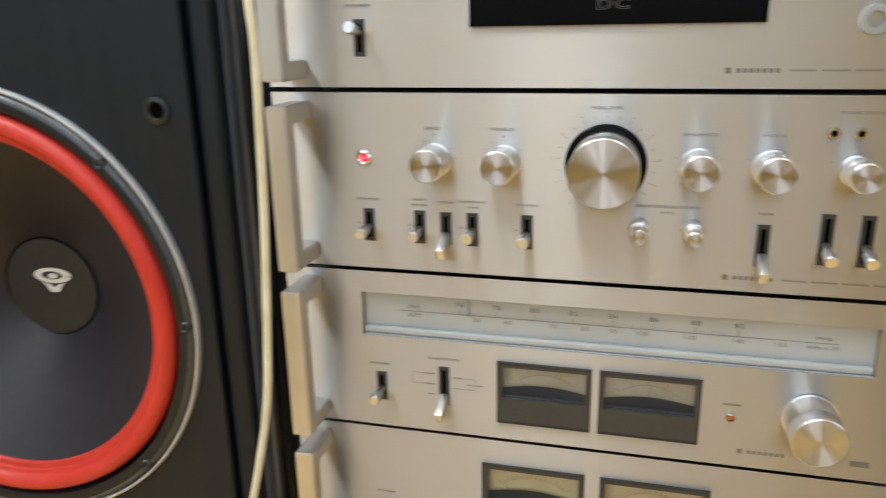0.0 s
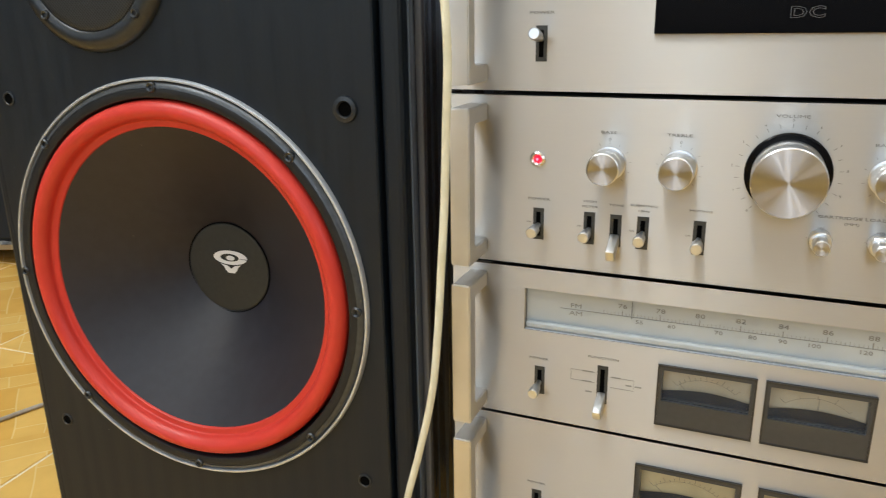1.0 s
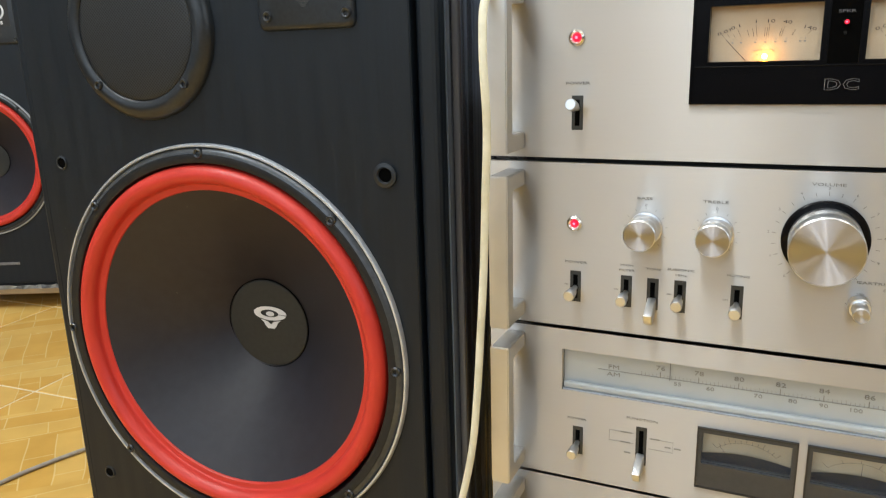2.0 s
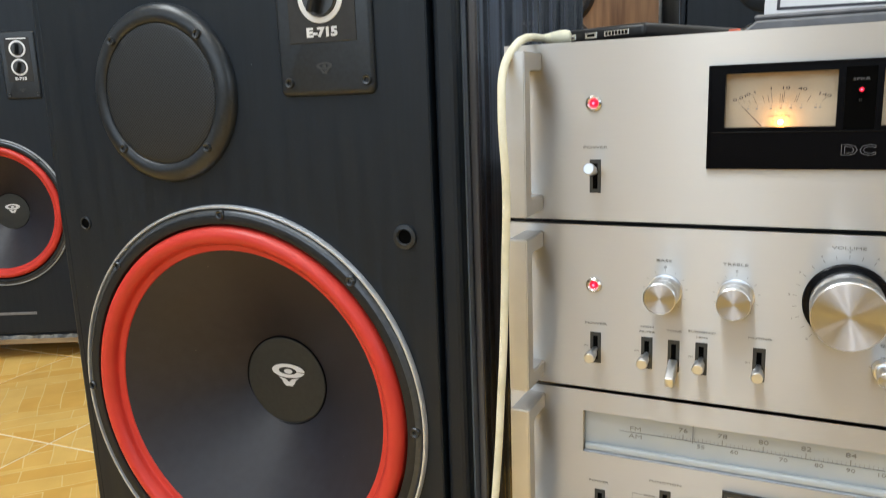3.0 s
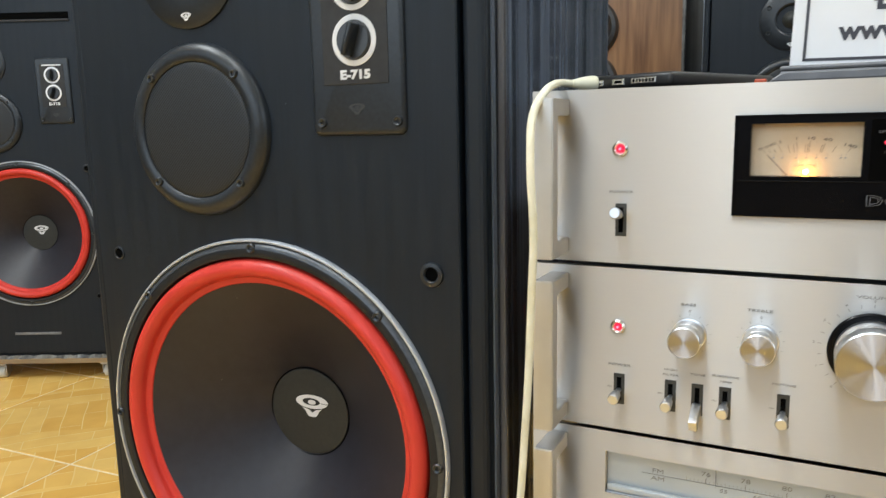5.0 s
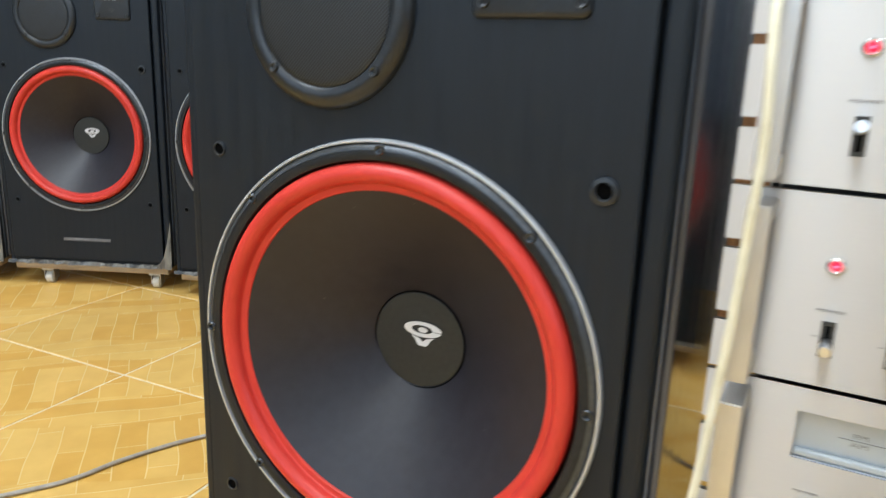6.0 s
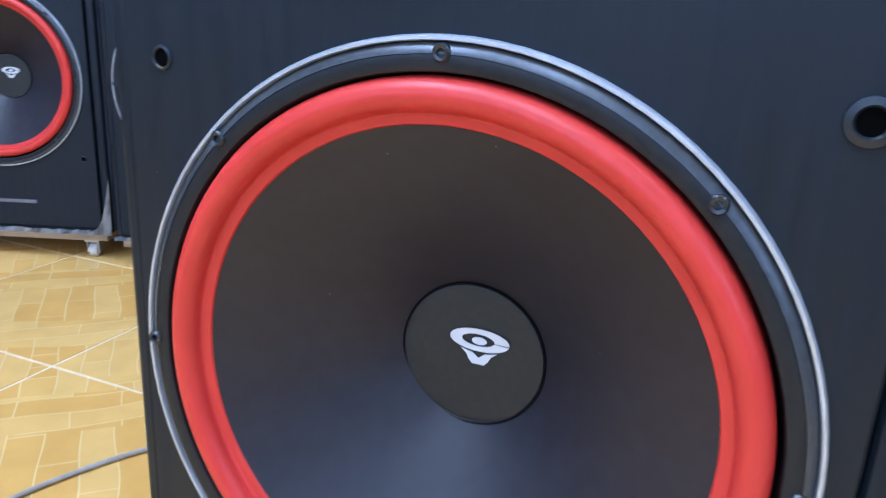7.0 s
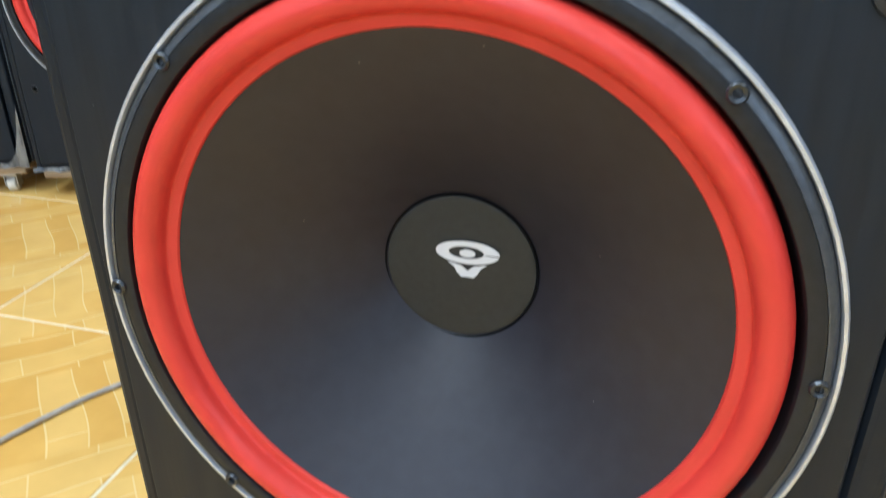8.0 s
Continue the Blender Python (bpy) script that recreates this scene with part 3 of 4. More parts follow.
        wing = box(-0.0042, 0.0042, -0.022, -0.010, -0.0135, 0.0135, 0.0025)
        for v in wing.verts:
            v.co.x *= 1.0 - 0.45 * (abs(v.co.y) - 0.010) / 0.012
        part("pointer", wing, black_plastic, k, at=pose(0, 0, 0, 0, 18 if kz < 0.02 else 4, 0), smooth=True)
    words("E-715", 0.0096, white_print, pl, 0.0, -0.0084, -0.0185, 1.28, bold=0.0005)
    part("rule", bar(-0.024, 0.024, 0.0755, 0.0785, -0.0085), white_print, pl)
    em = emblem(pl, 0.0075, 0.0, -0.0074, -0.046)
    em.data = em.data.copy()
    em.data.materials[0] = grey_print
    for sx in (-0.0335, 0.0375):
        hexscrew(pl, sx, -0.0073, -0.0565, 0.0043)
    # tweeter
    tx, tz = -0.060, 0.767
    tw = part("tweeter", lathe([(0.022, 0.012), (0.0235, 0.004), (0.026, -0.0035), (0.029, -0.0055), (0.050, -0.0045), (0.0545, -0.002), (0.055, 0.001)], 64), black_plastic, sp, "round black tweeter plate", at=pose(tx, F, tz), smooth=True)
    part("dome", lathe([(0.0235, 0.006), (0.016, 0.0), (0.010, -0.006), (0.004, -0.010), (0, -0.0105)], 32), cap_rubber, tw, "black pointed dome", smooth=True)
    for ang in (30, 150, 210, 330):
        hexscrew(tw, 0.045 * math.cos(radians(ang)), -0.0045, 0.045 * math.sin(radians(ang)), 0.0040)
    emblem(tw, 0.0058, 0.0, -0.0050, -0.0445)
    # slot and badge
    slot = part("port_slot", box(-0.15, 0.165, -0.002, 0.002, 0.872, 0.888, 0.0009), hole_black, sp, "long dark slot", at=pose(0, F, 0))
    part("slot_lip", box(-0.152, 0.167, -0.004, 0.001, 0.866, 0.871, 0.0009), inset_grey, slot)
    part("badge", box(-0.062, 0.062, -0.0015, 0.0005, 0.064, 0.071, 0.0006), stand_grey, sp, "narrow dull silver badge", at=pose(0, F, 0))
    return sp


WOOD_BASE = 0.032
main = loudspeaker(pose(0.006, 0.0045, WOOD_BASE), "black loudspeaker with red-edged woofer, beside the hi-fi stack")


def dolly(at, label, castors=True):
    d = thing("furniture_dolly", label, "dolly", at, "dollies under the loudspeakers")
    top = 0.063
    part("board", box(-0.205, 0.205, 0.006, 0.44, top - 0.02, top - 0.0005, 0.002), dolly_wood, d, "raw wooden board")
    for x in (-0.125, 0.165):
        for y in (0.030, 0.39):
            c = part("castor", box(-0.016, 0.016, -0.018, 0.018, top - 0.026, top - 0.0205, 0.001), zinc, d, "castor with a pale wheel", at=pose(x, y, 0))
            for sx in (-1, 1):
                part("bracket", box(sx * 0.0125 - 0.0012, sx * 0.0125 + 0.0012, -0.012, 0.012, 0.012, top - 0.025, 0.0006), zinc, c)
            w = lathe([(0, -0.010), (0.013, -0.010), (0.0165, -0.008), (0.0168, 0.008), (0.013, 0.010), (0, 0.010)], 24)
            part("wheel", w, castor_white, c, at=pose(0, 0, 0.0168, 0, 0, 90), smooth=True)
    return d


base = thing("plank", "thick wooden plank under the loudspeaker", "plank", pose(0.006, 0.0045, 0))
part("board", box(-0.19, 0.19, 0.03, 0.42, 0.0, WOOD_BASE - 0.0005, 0.002), dolly_wood, base)

for (x, y, yaw), label in zip(OTHERS, ("black loudspeaker with red-edged woofer, on a castor dolly", "black loudspeaker close against its neighbour, on a castor dolly",
                                       "black loudspeaker standing behind the hi-fi stack on a dolly",
                                       "black loudspeaker at the end of the row, on a castor dolly")):
    tagged(copy_thing(main, pose(x, y, 0.063, 0, 0, yaw)), label)
    dolly(pose(x, y, 0, 0, 0, yaw), "low wooden dolly on pale castors under a loudspeaker")


def walnut_speaker(at):
    sp = thing("walnut_loudspeaker", "walnut-fronted loudspeaker with black drivers, standing on a dolly", "loudspeaker", at, "floor loudspeakers")
    part("body", box(-0.225, 0.225, 0, 0.40, 0, 1.05, 0.003), walnut, sp, "walnut veneer cabinet")
    for z in (0.675, 0.793):
        d = part("driver", lathe([(0.040, 0.004), (0.043, -0.008), (0.052, -0.016), (0.060, -0.013), (0.064, -0.004), (0.0645, 0.001)], 48), basket_black, sp, "round black driver frame", at=pose(0.025, 0, z), smooth=True)
        part("cone", lathe([(0.041, -0.002), (0.018, 0.004), (0.016, 0.002), (0, -0.004)], 40), cone_paper, d, smooth=True)
    s = part("grille_socket", lathe([(0.004, 0.004), (0.0045, -0.002), (0.008, -0.002), (0.0085, 0.001)], 16), basket_black, sp, at=pose(0.145, 0, 0.862))
    part("side_board", box(0.2252, 0.2290, 0.012, 0.399, 0.002, 1.048, 0.001), black_ash, sp, "black side of the cabinet")
    part("film_edge", box(0.222, 0.2285, -0.003, 0.011, 0.002, 1.048, 0.001), clear_film, sp, "crumpled clear film along the edge")
    return sp


walnut_speaker(pose(*WALNUT, 0.063))
dolly(pose(*WALNUT, 0), "low wooden dolly under the walnut loudspeaker")


# ---- hi-fi stack ----
STACK = pose(0.26, 0.019, 0, 0, 0, -3)
PW = 0.480


def unit(name, label, z0, z1, holes, feet=True):
    h = z1 - z0
    u = thing(name, label, "hi-fi unit", STACK @ pose(0, 0, z0), "silver hi-fi units")
    notch = [(-0.001, 0.0105, h * f - 0.0033, h * f + 0.0033) for f in (0.29, 0.69)]
    notch += [(PW - 0.0105, PW + 0.001, h * f - 0.0033, h * f + 0.0033) for f in (0.29, 0.69)]
    cut = [(max(0.0, a), min(PW, b), c - z0 if i < len(holes) else c, d - z0 if i < len(holes) else d) for i, (a, b, c, d) in enumerate(list(holes) + notch)]
    part("front_panel", plate(PW, h, 0.005, cut), panel_alu, u, "brushed champagne aluminium front panel")
    part("chassis", box(0.028, PW - 0.028, 0.0300, 0.36, 0.001, h - 0.001, 0.001), chassis_black, u, "black steel case")
    hz0, hz1 = (h - 0.117) / 2, (h + 0.117) / 2
    for hx in (0.0145, PW - 0.0295):
        w = 0.015
        bm = bmesh.new()
        prof = [(0, hz0), (-0.040, hz0), (-0.040, hz1), (0, hz1), (0, hz1 - 0.0125), (-0.0255, hz1 - 0.0125), (-0.0275, hz1 - 0.0145), (-0.0275, hz0 + 0.0145), (-0.0255, hz0 + 0.0125), (0, hz0 + 0.0125)]
        a = [bm.verts.new((hx, y, z)) for y, z in prof]
        b = [bm.verts.new((hx + w, y, z)) for y, z in prof]
        for k in range(len(prof)):
            j = (k + 1) % len(prof)
            bm.faces.new((a[k], a[j], b[j], b[k]))
        bm.faces.new(a)
        bm.faces.new(list(reversed(b)))
        bmesh.ops.recalc_face_normals(bm, faces=bm.faces)
        bmesh.ops.bevel(bm, geom=[e for e in bm.edges if e.calc_face_angle(0) > 0.5], offset=0.0009, segments=2, affect="EDGES")
        part("handle", bm, handle_alu, u, "satin aluminium grab handle", smooth=True)
    return u


def knob(u, x, z, r, length, z0, skirt=0.0):
    z -= z0
    k = part("knob", lathe([(r, 0.0), (r, -length * 0.56), (r - 0.00022, -length * 0.57), (r - 0.00022, -length * 0.59), (r, -length * 0.60), (r, -length + 0.0007), (r - 0.0007, -length)], 64), turned_alu, u, "turned aluminium knob", at=pose(x, -0.0006, z), smooth=True)
    part("knob_face", lathe([(r - 0.0006, -length + 0.0001), (r * 0.5, -length + 0.0001), (0, -length + 0.0001)], 64), spun_alu, k, "spun aluminium face")
    if skirt:
        part("skirt", lathe([(skirt, 0.0), (skirt, -0.002), (skirt - 0.0008, -0.0028), (r, -0.0028)], 64), display_black, k, "black collar", smooth=True)
    else:
        part("skirt", lathe([(r + 0.0008, 0.0), (r + 0.0008, -0.0012), (r, -0.0012)], 48), turned_alu, k)
    return k


def ticks(u, x, z, z0, r0, r1, n, a0=-140, a1=140, w=0.00014, skip=()):
    bm = bmesh.new()
    for k in range(n):
        if k in skip:
            continue
        a = radians(a0 + (a1 - a0) * k / (n - 1))
        s, c = math.sin(a), math.cos(a)
        q = [(r0, -w), (r1, -w), (r1, w), (r0, w)]
        bm.faces.new([bm.verts.new((x + r * s + t * c, -0.0003, z - z0 + r * c - t * s)) for r, t in q])
    return part("scale_marks", bm, dark_print, u)


def slider(u, x, zlo, zhi, z0, pos, long=False):
    """A slot in the panel with a lever in it; pos 0 is down, 1 is up."""
    s = part("switch_slot", box(-0.0042, 0.0042, -0.0004, 0.0006, zlo - z0, zhi - z0, 0.0002), slot_grey, u, "dark switch slot", at=pose(x, 0, 0))
    part("slot_opening", box(-0.0017, 0.0017, -0.0007, 0.0, zlo - z0 + 0.003, zhi - z0 - 0.003), hole_black, s)
    zc = zlo - z0 + (zhi - zlo) * (0.18 + 0.64 * pos)
    if long:
        bm = box(-0.0032, 0.0032, -0.021, 0.0, -0.0045, 0.0045, 0.0012)
        part("lever", bm, lever_alu, s, "bright flat lever", at=pose(0, 0, zc, 24 if pos < 0.5 else -10), smooth=True)
    else:
        bm = lathe([(0.0018, 0.0), (0.0021, -0.006), (0.0036, -0.0098), (0.0042, -0.0190), (0.0041, -0.0200), (0.0036, -0.0206), (0, -0.0206)], 20)
        part("lever", bm, lever_alu, s, "bright bat lever", at=pose(0, 0, zc, 16 if pos < 0.4 else (-12 if pos > 0.6 else 4)), smooth=True)
    return s


def led(u, x, z, z0, mat=None, r=0.0024, bezel=0.0058):
    b = part("lamp_bezel", lathe([(r, 0.001), (r, -0.0012), (bezel * 0.72, -0.0030), (bezel, -0.0014), (bezel, 0.0)], 28), steel, u, "bright lamp bezel", at=pose(x, 0, z - z0), smooth=True)
    part("lamp", lathe([(r, -0.0004), (r * 0.7, -0.0018), (0, -0.0024)], 20), mat or red_led, b, "lit red lamp", smooth=True)
    if mat is None:
        part("lamp_core", lathe([(r * 0.42, -0.0022), (r * 0.25, -0.0029), (0, -0.0031)], 12), led_core, b, "bright pink core", smooth=True)
    return b


def logo(u, x, z, z0, long):
    """The maker's mark and a line of fine print, as plain bars."""
    z -= z0
    bm = bar(x - 0.0030, x + 0.0005, z - 0.0018, z + 0.0018)
    for k in range(7):
        bar(x + 0.0035 + k * 0.0037, x + 0.0035 + k * 0.0037 + 0.0026, z - 0.0013, z + 0.0013, bm=bm)
    for k in range(int(long / 0.0026)):
        if k % 7 != 6:
            bar(x + 0.034 + k * 0.0026, x + 0.034 + k * 0.0026 + 0.0017, z - 0.0006, z + 0.0006, bm=bm)
    return part("maker_mark", bm, dark_print, u)


def label(u, text, x, z, z0, size=0.0044, stretch=1.5):
    return words(text, size * 0.64, dark_print, u, x, -0.0002, z - z0, stretch * 1.24)


def meter(u, x0, x1, z0, z1, base, win, paper, lit, marks, needle):
    """A panel meter: frame, recessed face with its arc of marks, a needle and a pane."""
    wx0, wx1, wz0, wz1 = win
    hz = base
    bm = plate(x1 - x0, z1 - z0, 0.010, [(wx0 - x0, wx1 - x0, wz0 - z0, wz1 - z0)])
    fr = part("meter", bm, display_black if lit else meter_frame, u, "lit watt meter in a black frame" if lit else "unlit panel meter in a dark frame", at=pose(x0, -0.0024, z0 - hz))
    ox, oz = x0, z0
    face = part("meter_face", box(wx0 - ox - 0.001, wx1 - ox + 0.001, 0.0105, 0.0115, wz0 - oz - 0.001, wz1 - oz + 0.001), paper, fr, "cream meter card")
    cx, cz, R = (wx0 + wx1) / 2 - ox, wz0 - oz - 0.35 * (wz1 - wz0), (wz1 - wz0) * (0.85 if lit else 1.02)
    W, H, left, low = wx1 - wx0, wz1 - wz0, wx0 - ox, wz0 - oz
    bm = bmesh.new()
    if lit:
        # marks crowd together by decades and point at the needle's pivot
        for f, ln in ((-0.37, 0.05), (-0.32, 0.06), (-0.27, 0.06), (-0.215, 0.14), (-0.14, 0.135), (-0.097, 0.15), (-0.068, 0.21), (0.0, 0.165), (0.018, 0.16), (0.032, 0.22), (0.13, 0.14), (0.147, 0.17), (0.242, 0.11), (0.373, 0.09)):
            x, z, d = cx + f * W, low + 0.44 * H, ln * H
            top = x + d * f * W / (0.87 * H)
            bm.faces.new([bm.verts.new(p) for p in ((x - 0.00012, 0.0102, z), (x + 0.00012, 0.0102, z), (top + 0.00012, 0.0102, z + d), (top - 0.00012, 0.0102, z + d))])
        fine = bmesh.new()
        for f in (-0.29, -0.21, -0.08, 0.01, 0.10, 0.19, 0.32, 0.36):
            box(cx + f * W - 0.0007, cx + f * W + 0.0007, 0.0102, 0.0104, low + 0.325 * H, low + 0.352 * H, 0, fine)
            box(cx + f * W + 0.0002, cx + f * W + 0.00045, 0.0102, 0.0104, low + 0.375 * H, low + 0.410 * H, 0, fine)
        for k in range(4):
            box(cx - 0.0038 + 0.002 * k, cx - 0.0026 + 0.002 * k, 0.0102, 0.0104, low + 0.105 * H, low + 0.13 * H, 0, fine)
        part("fine_print", fine, faint_print, fr)
    for k in range(0 if lit else marks):
        a = radians(-44 + 88 * k / (marks - 1))
        s, c = math.sin(a), math.cos(a)
        ln = 0.0042 if k % 3 == 0 else 0.0022
        q = [(R, -0.00012), (R + ln, -0.00012), (R + ln, 0.00012), (R, 0.00012)]
        bm.faces.new([bm.verts.new((cx + 1.15 * (r * s + t * c), 0.0102, cz + r * c - t * s)) for r, t in q])
    for k in range(0 if lit else 20):
        a, b = radians(-44 + 88 * k / 20), radians(-44 + 88 * (k + 1) / 20)
        bm.faces.new([bm.verts.new((cx + 1.15 * r * math.sin(t), 0.0102, cz + r * math.cos(t))) for r, t in ((R, a), (R, b), (R - 0.0002, b), (R - 0.0002, a))])
    part("meter_scale", bm, meter_print, fr)
    a = radians(needle)
    bm = bmesh.new()
    s, c = math.sin(a), math.cos(a)
    r0 = (wz1 - wz0) * 0.37 / c
    if lit:
        x, z, tx, tz = cx - 0.161 * W, low + 0.0004, cx - 0.353 * W, low + 0.40 * H
        bm.faces.new([bm.verts.new(p) for p in ((x - 0.0003, 0.0094, z), (x + 0.0004, 0.0094, z), (tx + 0.0002, 0.0094, tz), (tx - 0.0002, 0.0094, tz))])
    else:
        bm.faces.new([bm.verts.new((cx + 1.15 * (r * s) + t * c, 0.0090, cz + r * c - t * s)) for r, t in ((r0, -0.0002), (R + 0.001, -0.00012), (R + 0.001, 0.00012), (r0, 0.0002))])
    part("needle", bm, ink, fr, "thin black needle")
    if lit:
        b = bmesh.new()
        bmesh.ops.create_uvsphere(b, u_segments=16, v_segments=8, radius=0.0032)
        part("bulb", b, warm_bulb, fr, "glowing warm bulb", at=pose(cx + 0.001, 0.0085, wz0 - oz - 0.0020), smooth=True)
        lamp = bpy.data.lights.new("meter_lamp", "POINT")
        lamp.energy, lamp.color, lamp.shadow_soft_size = METER_WATTS, (1.0, 0.48, 0.10), 0.003
        lo = new("meter_lamp", lamp)
        lo.parent = fr
        lo.matrix_basis = pose(cx + 0.001, 0.0045, wz0 - oz + 0.0030)
        for n, f, v, lean in (("0.01", -0.368, 0.543, 20), ("0.1", -0.263, 0.625, 17), ("1", -0.085, 0.707, 4), ("10", 0.046, 0.707, -2), ("40", 0.198, 0.68, -8), ("140", 0.393, 0.565, -15)):
            words(n, 0.0030, meter_print, fr, cx + f * W, 0.0102, low + v * H, 1.9, lean=lean)
        words("WATTS", 0.0021, faint_print, fr, cx, 0.0102, low + 0.19 * H, 1.9)
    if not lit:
        # dark sheet for the shade low on the card, and a black rim round the window
        shade_sheet = bmesh.new()
        low_edge = [shade_sheet.verts.new((left + W * k / 12, 0.0070, low - 0.001)) for k in range(13)]
        top_edge = [shade_sheet.verts.new((left + W * k / 12, 0.0070, low + H * (0.22 + 0.14 * math.sin(math.pi * k / 12)))) for k in range(13)]
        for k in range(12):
            shade_sheet.faces.new((low_edge[k], low_edge[k + 1], top_edge[k + 1], top_edge[k]))
        bmesh.ops.solidify(shade_sheet, geom=shade_sheet.faces[:], thickness=0.0008)
        part("pivot_cover", shade_sheet, pivot_blue, fr, "dark blue-grey sheet standing for shade on the card")
        rim = plate(x1 - x0 + 0.0026, z1 - z0 + 0.0026, 0.0022, [(0.0013, x1 - x0 + 0.0013, 0.0013, z1 - z0 + 0.0013)])
        part("rim", rim, meter_border, fr, "thin black rim", at=pose(-0.0013, -0.0006, -0.0013))
    pane = part("pane", box(wx0 - ox + 0.0002, wx1 - ox - 0.0002, 0.002, 0.003, wz0 - oz + 0.0002, wz1 - oz - 0.0002), glass, fr, "clear meter pane")
    pane.visible_shadow = False
    return fr


# power amplifier
A0, A1 = 0.5480, 0.6780
amp = unit("power_amplifier", "silver power amplifier with lit meters, on top of the stack", A0, A1, [(0.150, 0.3265, 0.5900, 0.6540)])
part("display_back", box(0.1505, 0.326, 0.0125, 0.0265, 0.5905 - A0, 0.6535 - A0), hole_black, amp)
disp = part("display_frame", plate(0.1790, 0.0662, 0.004, [(0.0092, 0.0763, 0.0260, 0.0616), (0.1015, 0.1690, 0.0260, 0.0616)]), display_black, amp, "glossy black meter surround", at=pose(0.1487, -0.0018, 0.5888 - A0))
meter(amp, 0.1565, 0.2265, 0.6135, 0.6520, A0, (0.1580, 0.2250, 0.6150, 0.6504), meter_paper, True, 22, -46)
meter(amp, 0.2488, 0.3192, 0.6135, 0.6520, A0, (0.2502, 0.3178, 0.6150, 0.6504), meter_paper, True, 22, -46)
for x0, x1 in ((0.229, 0.2465),):
    part("lamp_window", box(x0, x1, -0.0022, 0.0, 0.613 - A0, 0.652 - A0, 0.0003), hole_black, amp)
led(amp, 0.2380, 0.6375, A0 - 0.0, r=0.0016, bezel=0.0019).matrix_basis = pose(0.2380, -0.0022, 0.6375 - A0)
words("SPKR", 0.0024, outline_silver, amp, 0.2378, -0.0024, 0.6440 - A0, 1.8)
words("B", 0.0026, inset_grey, amp, 0.2378, -0.0024, 0.6310 - A0, 1.4)
bm = plate(0.1818, 0.0690, 0.0030, [(0.0014, 0.1804, 0.0014, 0.0676)])
part("display_rim", bm, display_black, disp, "black moulded rim", at=pose(-0.0014, -0.0012, -0.0014))
part("display_step", box(0.0014, 0.1776, -0.0006, 0.002, 0.0226, 0.0234, 0.0003), display_black, disp)
words("DC", 0.0092, outline_silver, amp, 0.2385, -0.0020, 0.5995 - A0, 1.45, bold=0.0002, outline=0.00013)
led(amp, 0.0685, 0.6340, A0)
label(amp, "POWER", 0.0697, 0.6022, A0)
slider(amp, 0.0697, 0.5688, 0.5935, A0, 0.7)
logo(amp, 0.311, 0.5590, A0, 0.075)
part("headphone_jack", lathe([(0.0045, -0.001), (0.005, -0.003), (0.0085, -0.003), (0.009, 0.0)], 24), turned_alu, amp, at=pose(0.388, 0, 0.588 - A0), smooth=True)

# preamplifier
P0, P1 = 0.4155, 0.5445
pre = unit("preamplifier", "silver preamplifier with rows of knobs and lever switches", P0, P1, [])
led(pre, 0.0690, 0.4985, P0)
for x, name in ((0.1215, "BASS"), (0.1700, "TREBLE")):
    knob(pre, x, 0.4982, 0.0113, 0.0250, P0)
    ticks(pre, x, 0.4982, P0, 0.0142, 0.0158, 11)
    label(pre, name, x - 0.0012, 0.5203, P0)
    words("0", 0.0028, dark_print, pre, x, -0.0002, 0.5155 - P0, 1.3)
knob(pre, 0.2385, 0.4985, 0.0224, 0.0345, P0, 0.0268)
ticks(pre, 0.2385, 0.4982, P0, 0.0302, 0.0328, 21, w=0.00018)
for k in range(11):
    a = radians(-140 + 28 * k)
    words(str(k), 0.0023, dark_print, pre, 0.2385 + 0.0350 * math.sin(a), -0.0002, 0.4982 - P0 + 0.0350 * math.cos(a), 1.3)
label(pre, "VOLUME", 0.2378, 0.5356, P0)
for x, name in ((0.2972, "BALANCE"), (0.3410, "MODE"), (0.3892, "FUNCTION")):
    knob(pre, x, 0.4988, 0.0113 if name != "FUNCTION" else 0.0092, 0.025, P0)
    ticks(pre, x, 0.4988, P0, 0.0142, 0.0158, 9 if name == "BALANCE" else 5)
    label(pre, name, x, 0.5193 if name != "FUNCTION" else 0.5340, P0, 0.0042)
for x in (0.2625, 0.2971):
    knob(pre, x, 0.4560, 0.0052, 0.0240, P0)
    part("knob_base", lathe([(0.0068, 0.0), (0.0068, -0.0085), (0.0062, -0.0092), (0.0050, -0.0092)], 32), turned_alu, pre, "stepped knob base", at=pose(x, -0.0006, 0.4560 - P0), smooth=True)
    ticks(pre, x, 0.4515, P0, 0.0072, 0.0095, 3, -60, 60)
    words("100", 0.0026, dark_print, pre, x, -0.0002, 0.4628 - P0, 1.2)
label(pre, "CARTRIDGE LOAD", 0.2800, 0.4712, P0, 0.0042, 1.45)
label(pre, "(MM)", 0.2800, 0.4672, P0, 0.0036, 1.45)
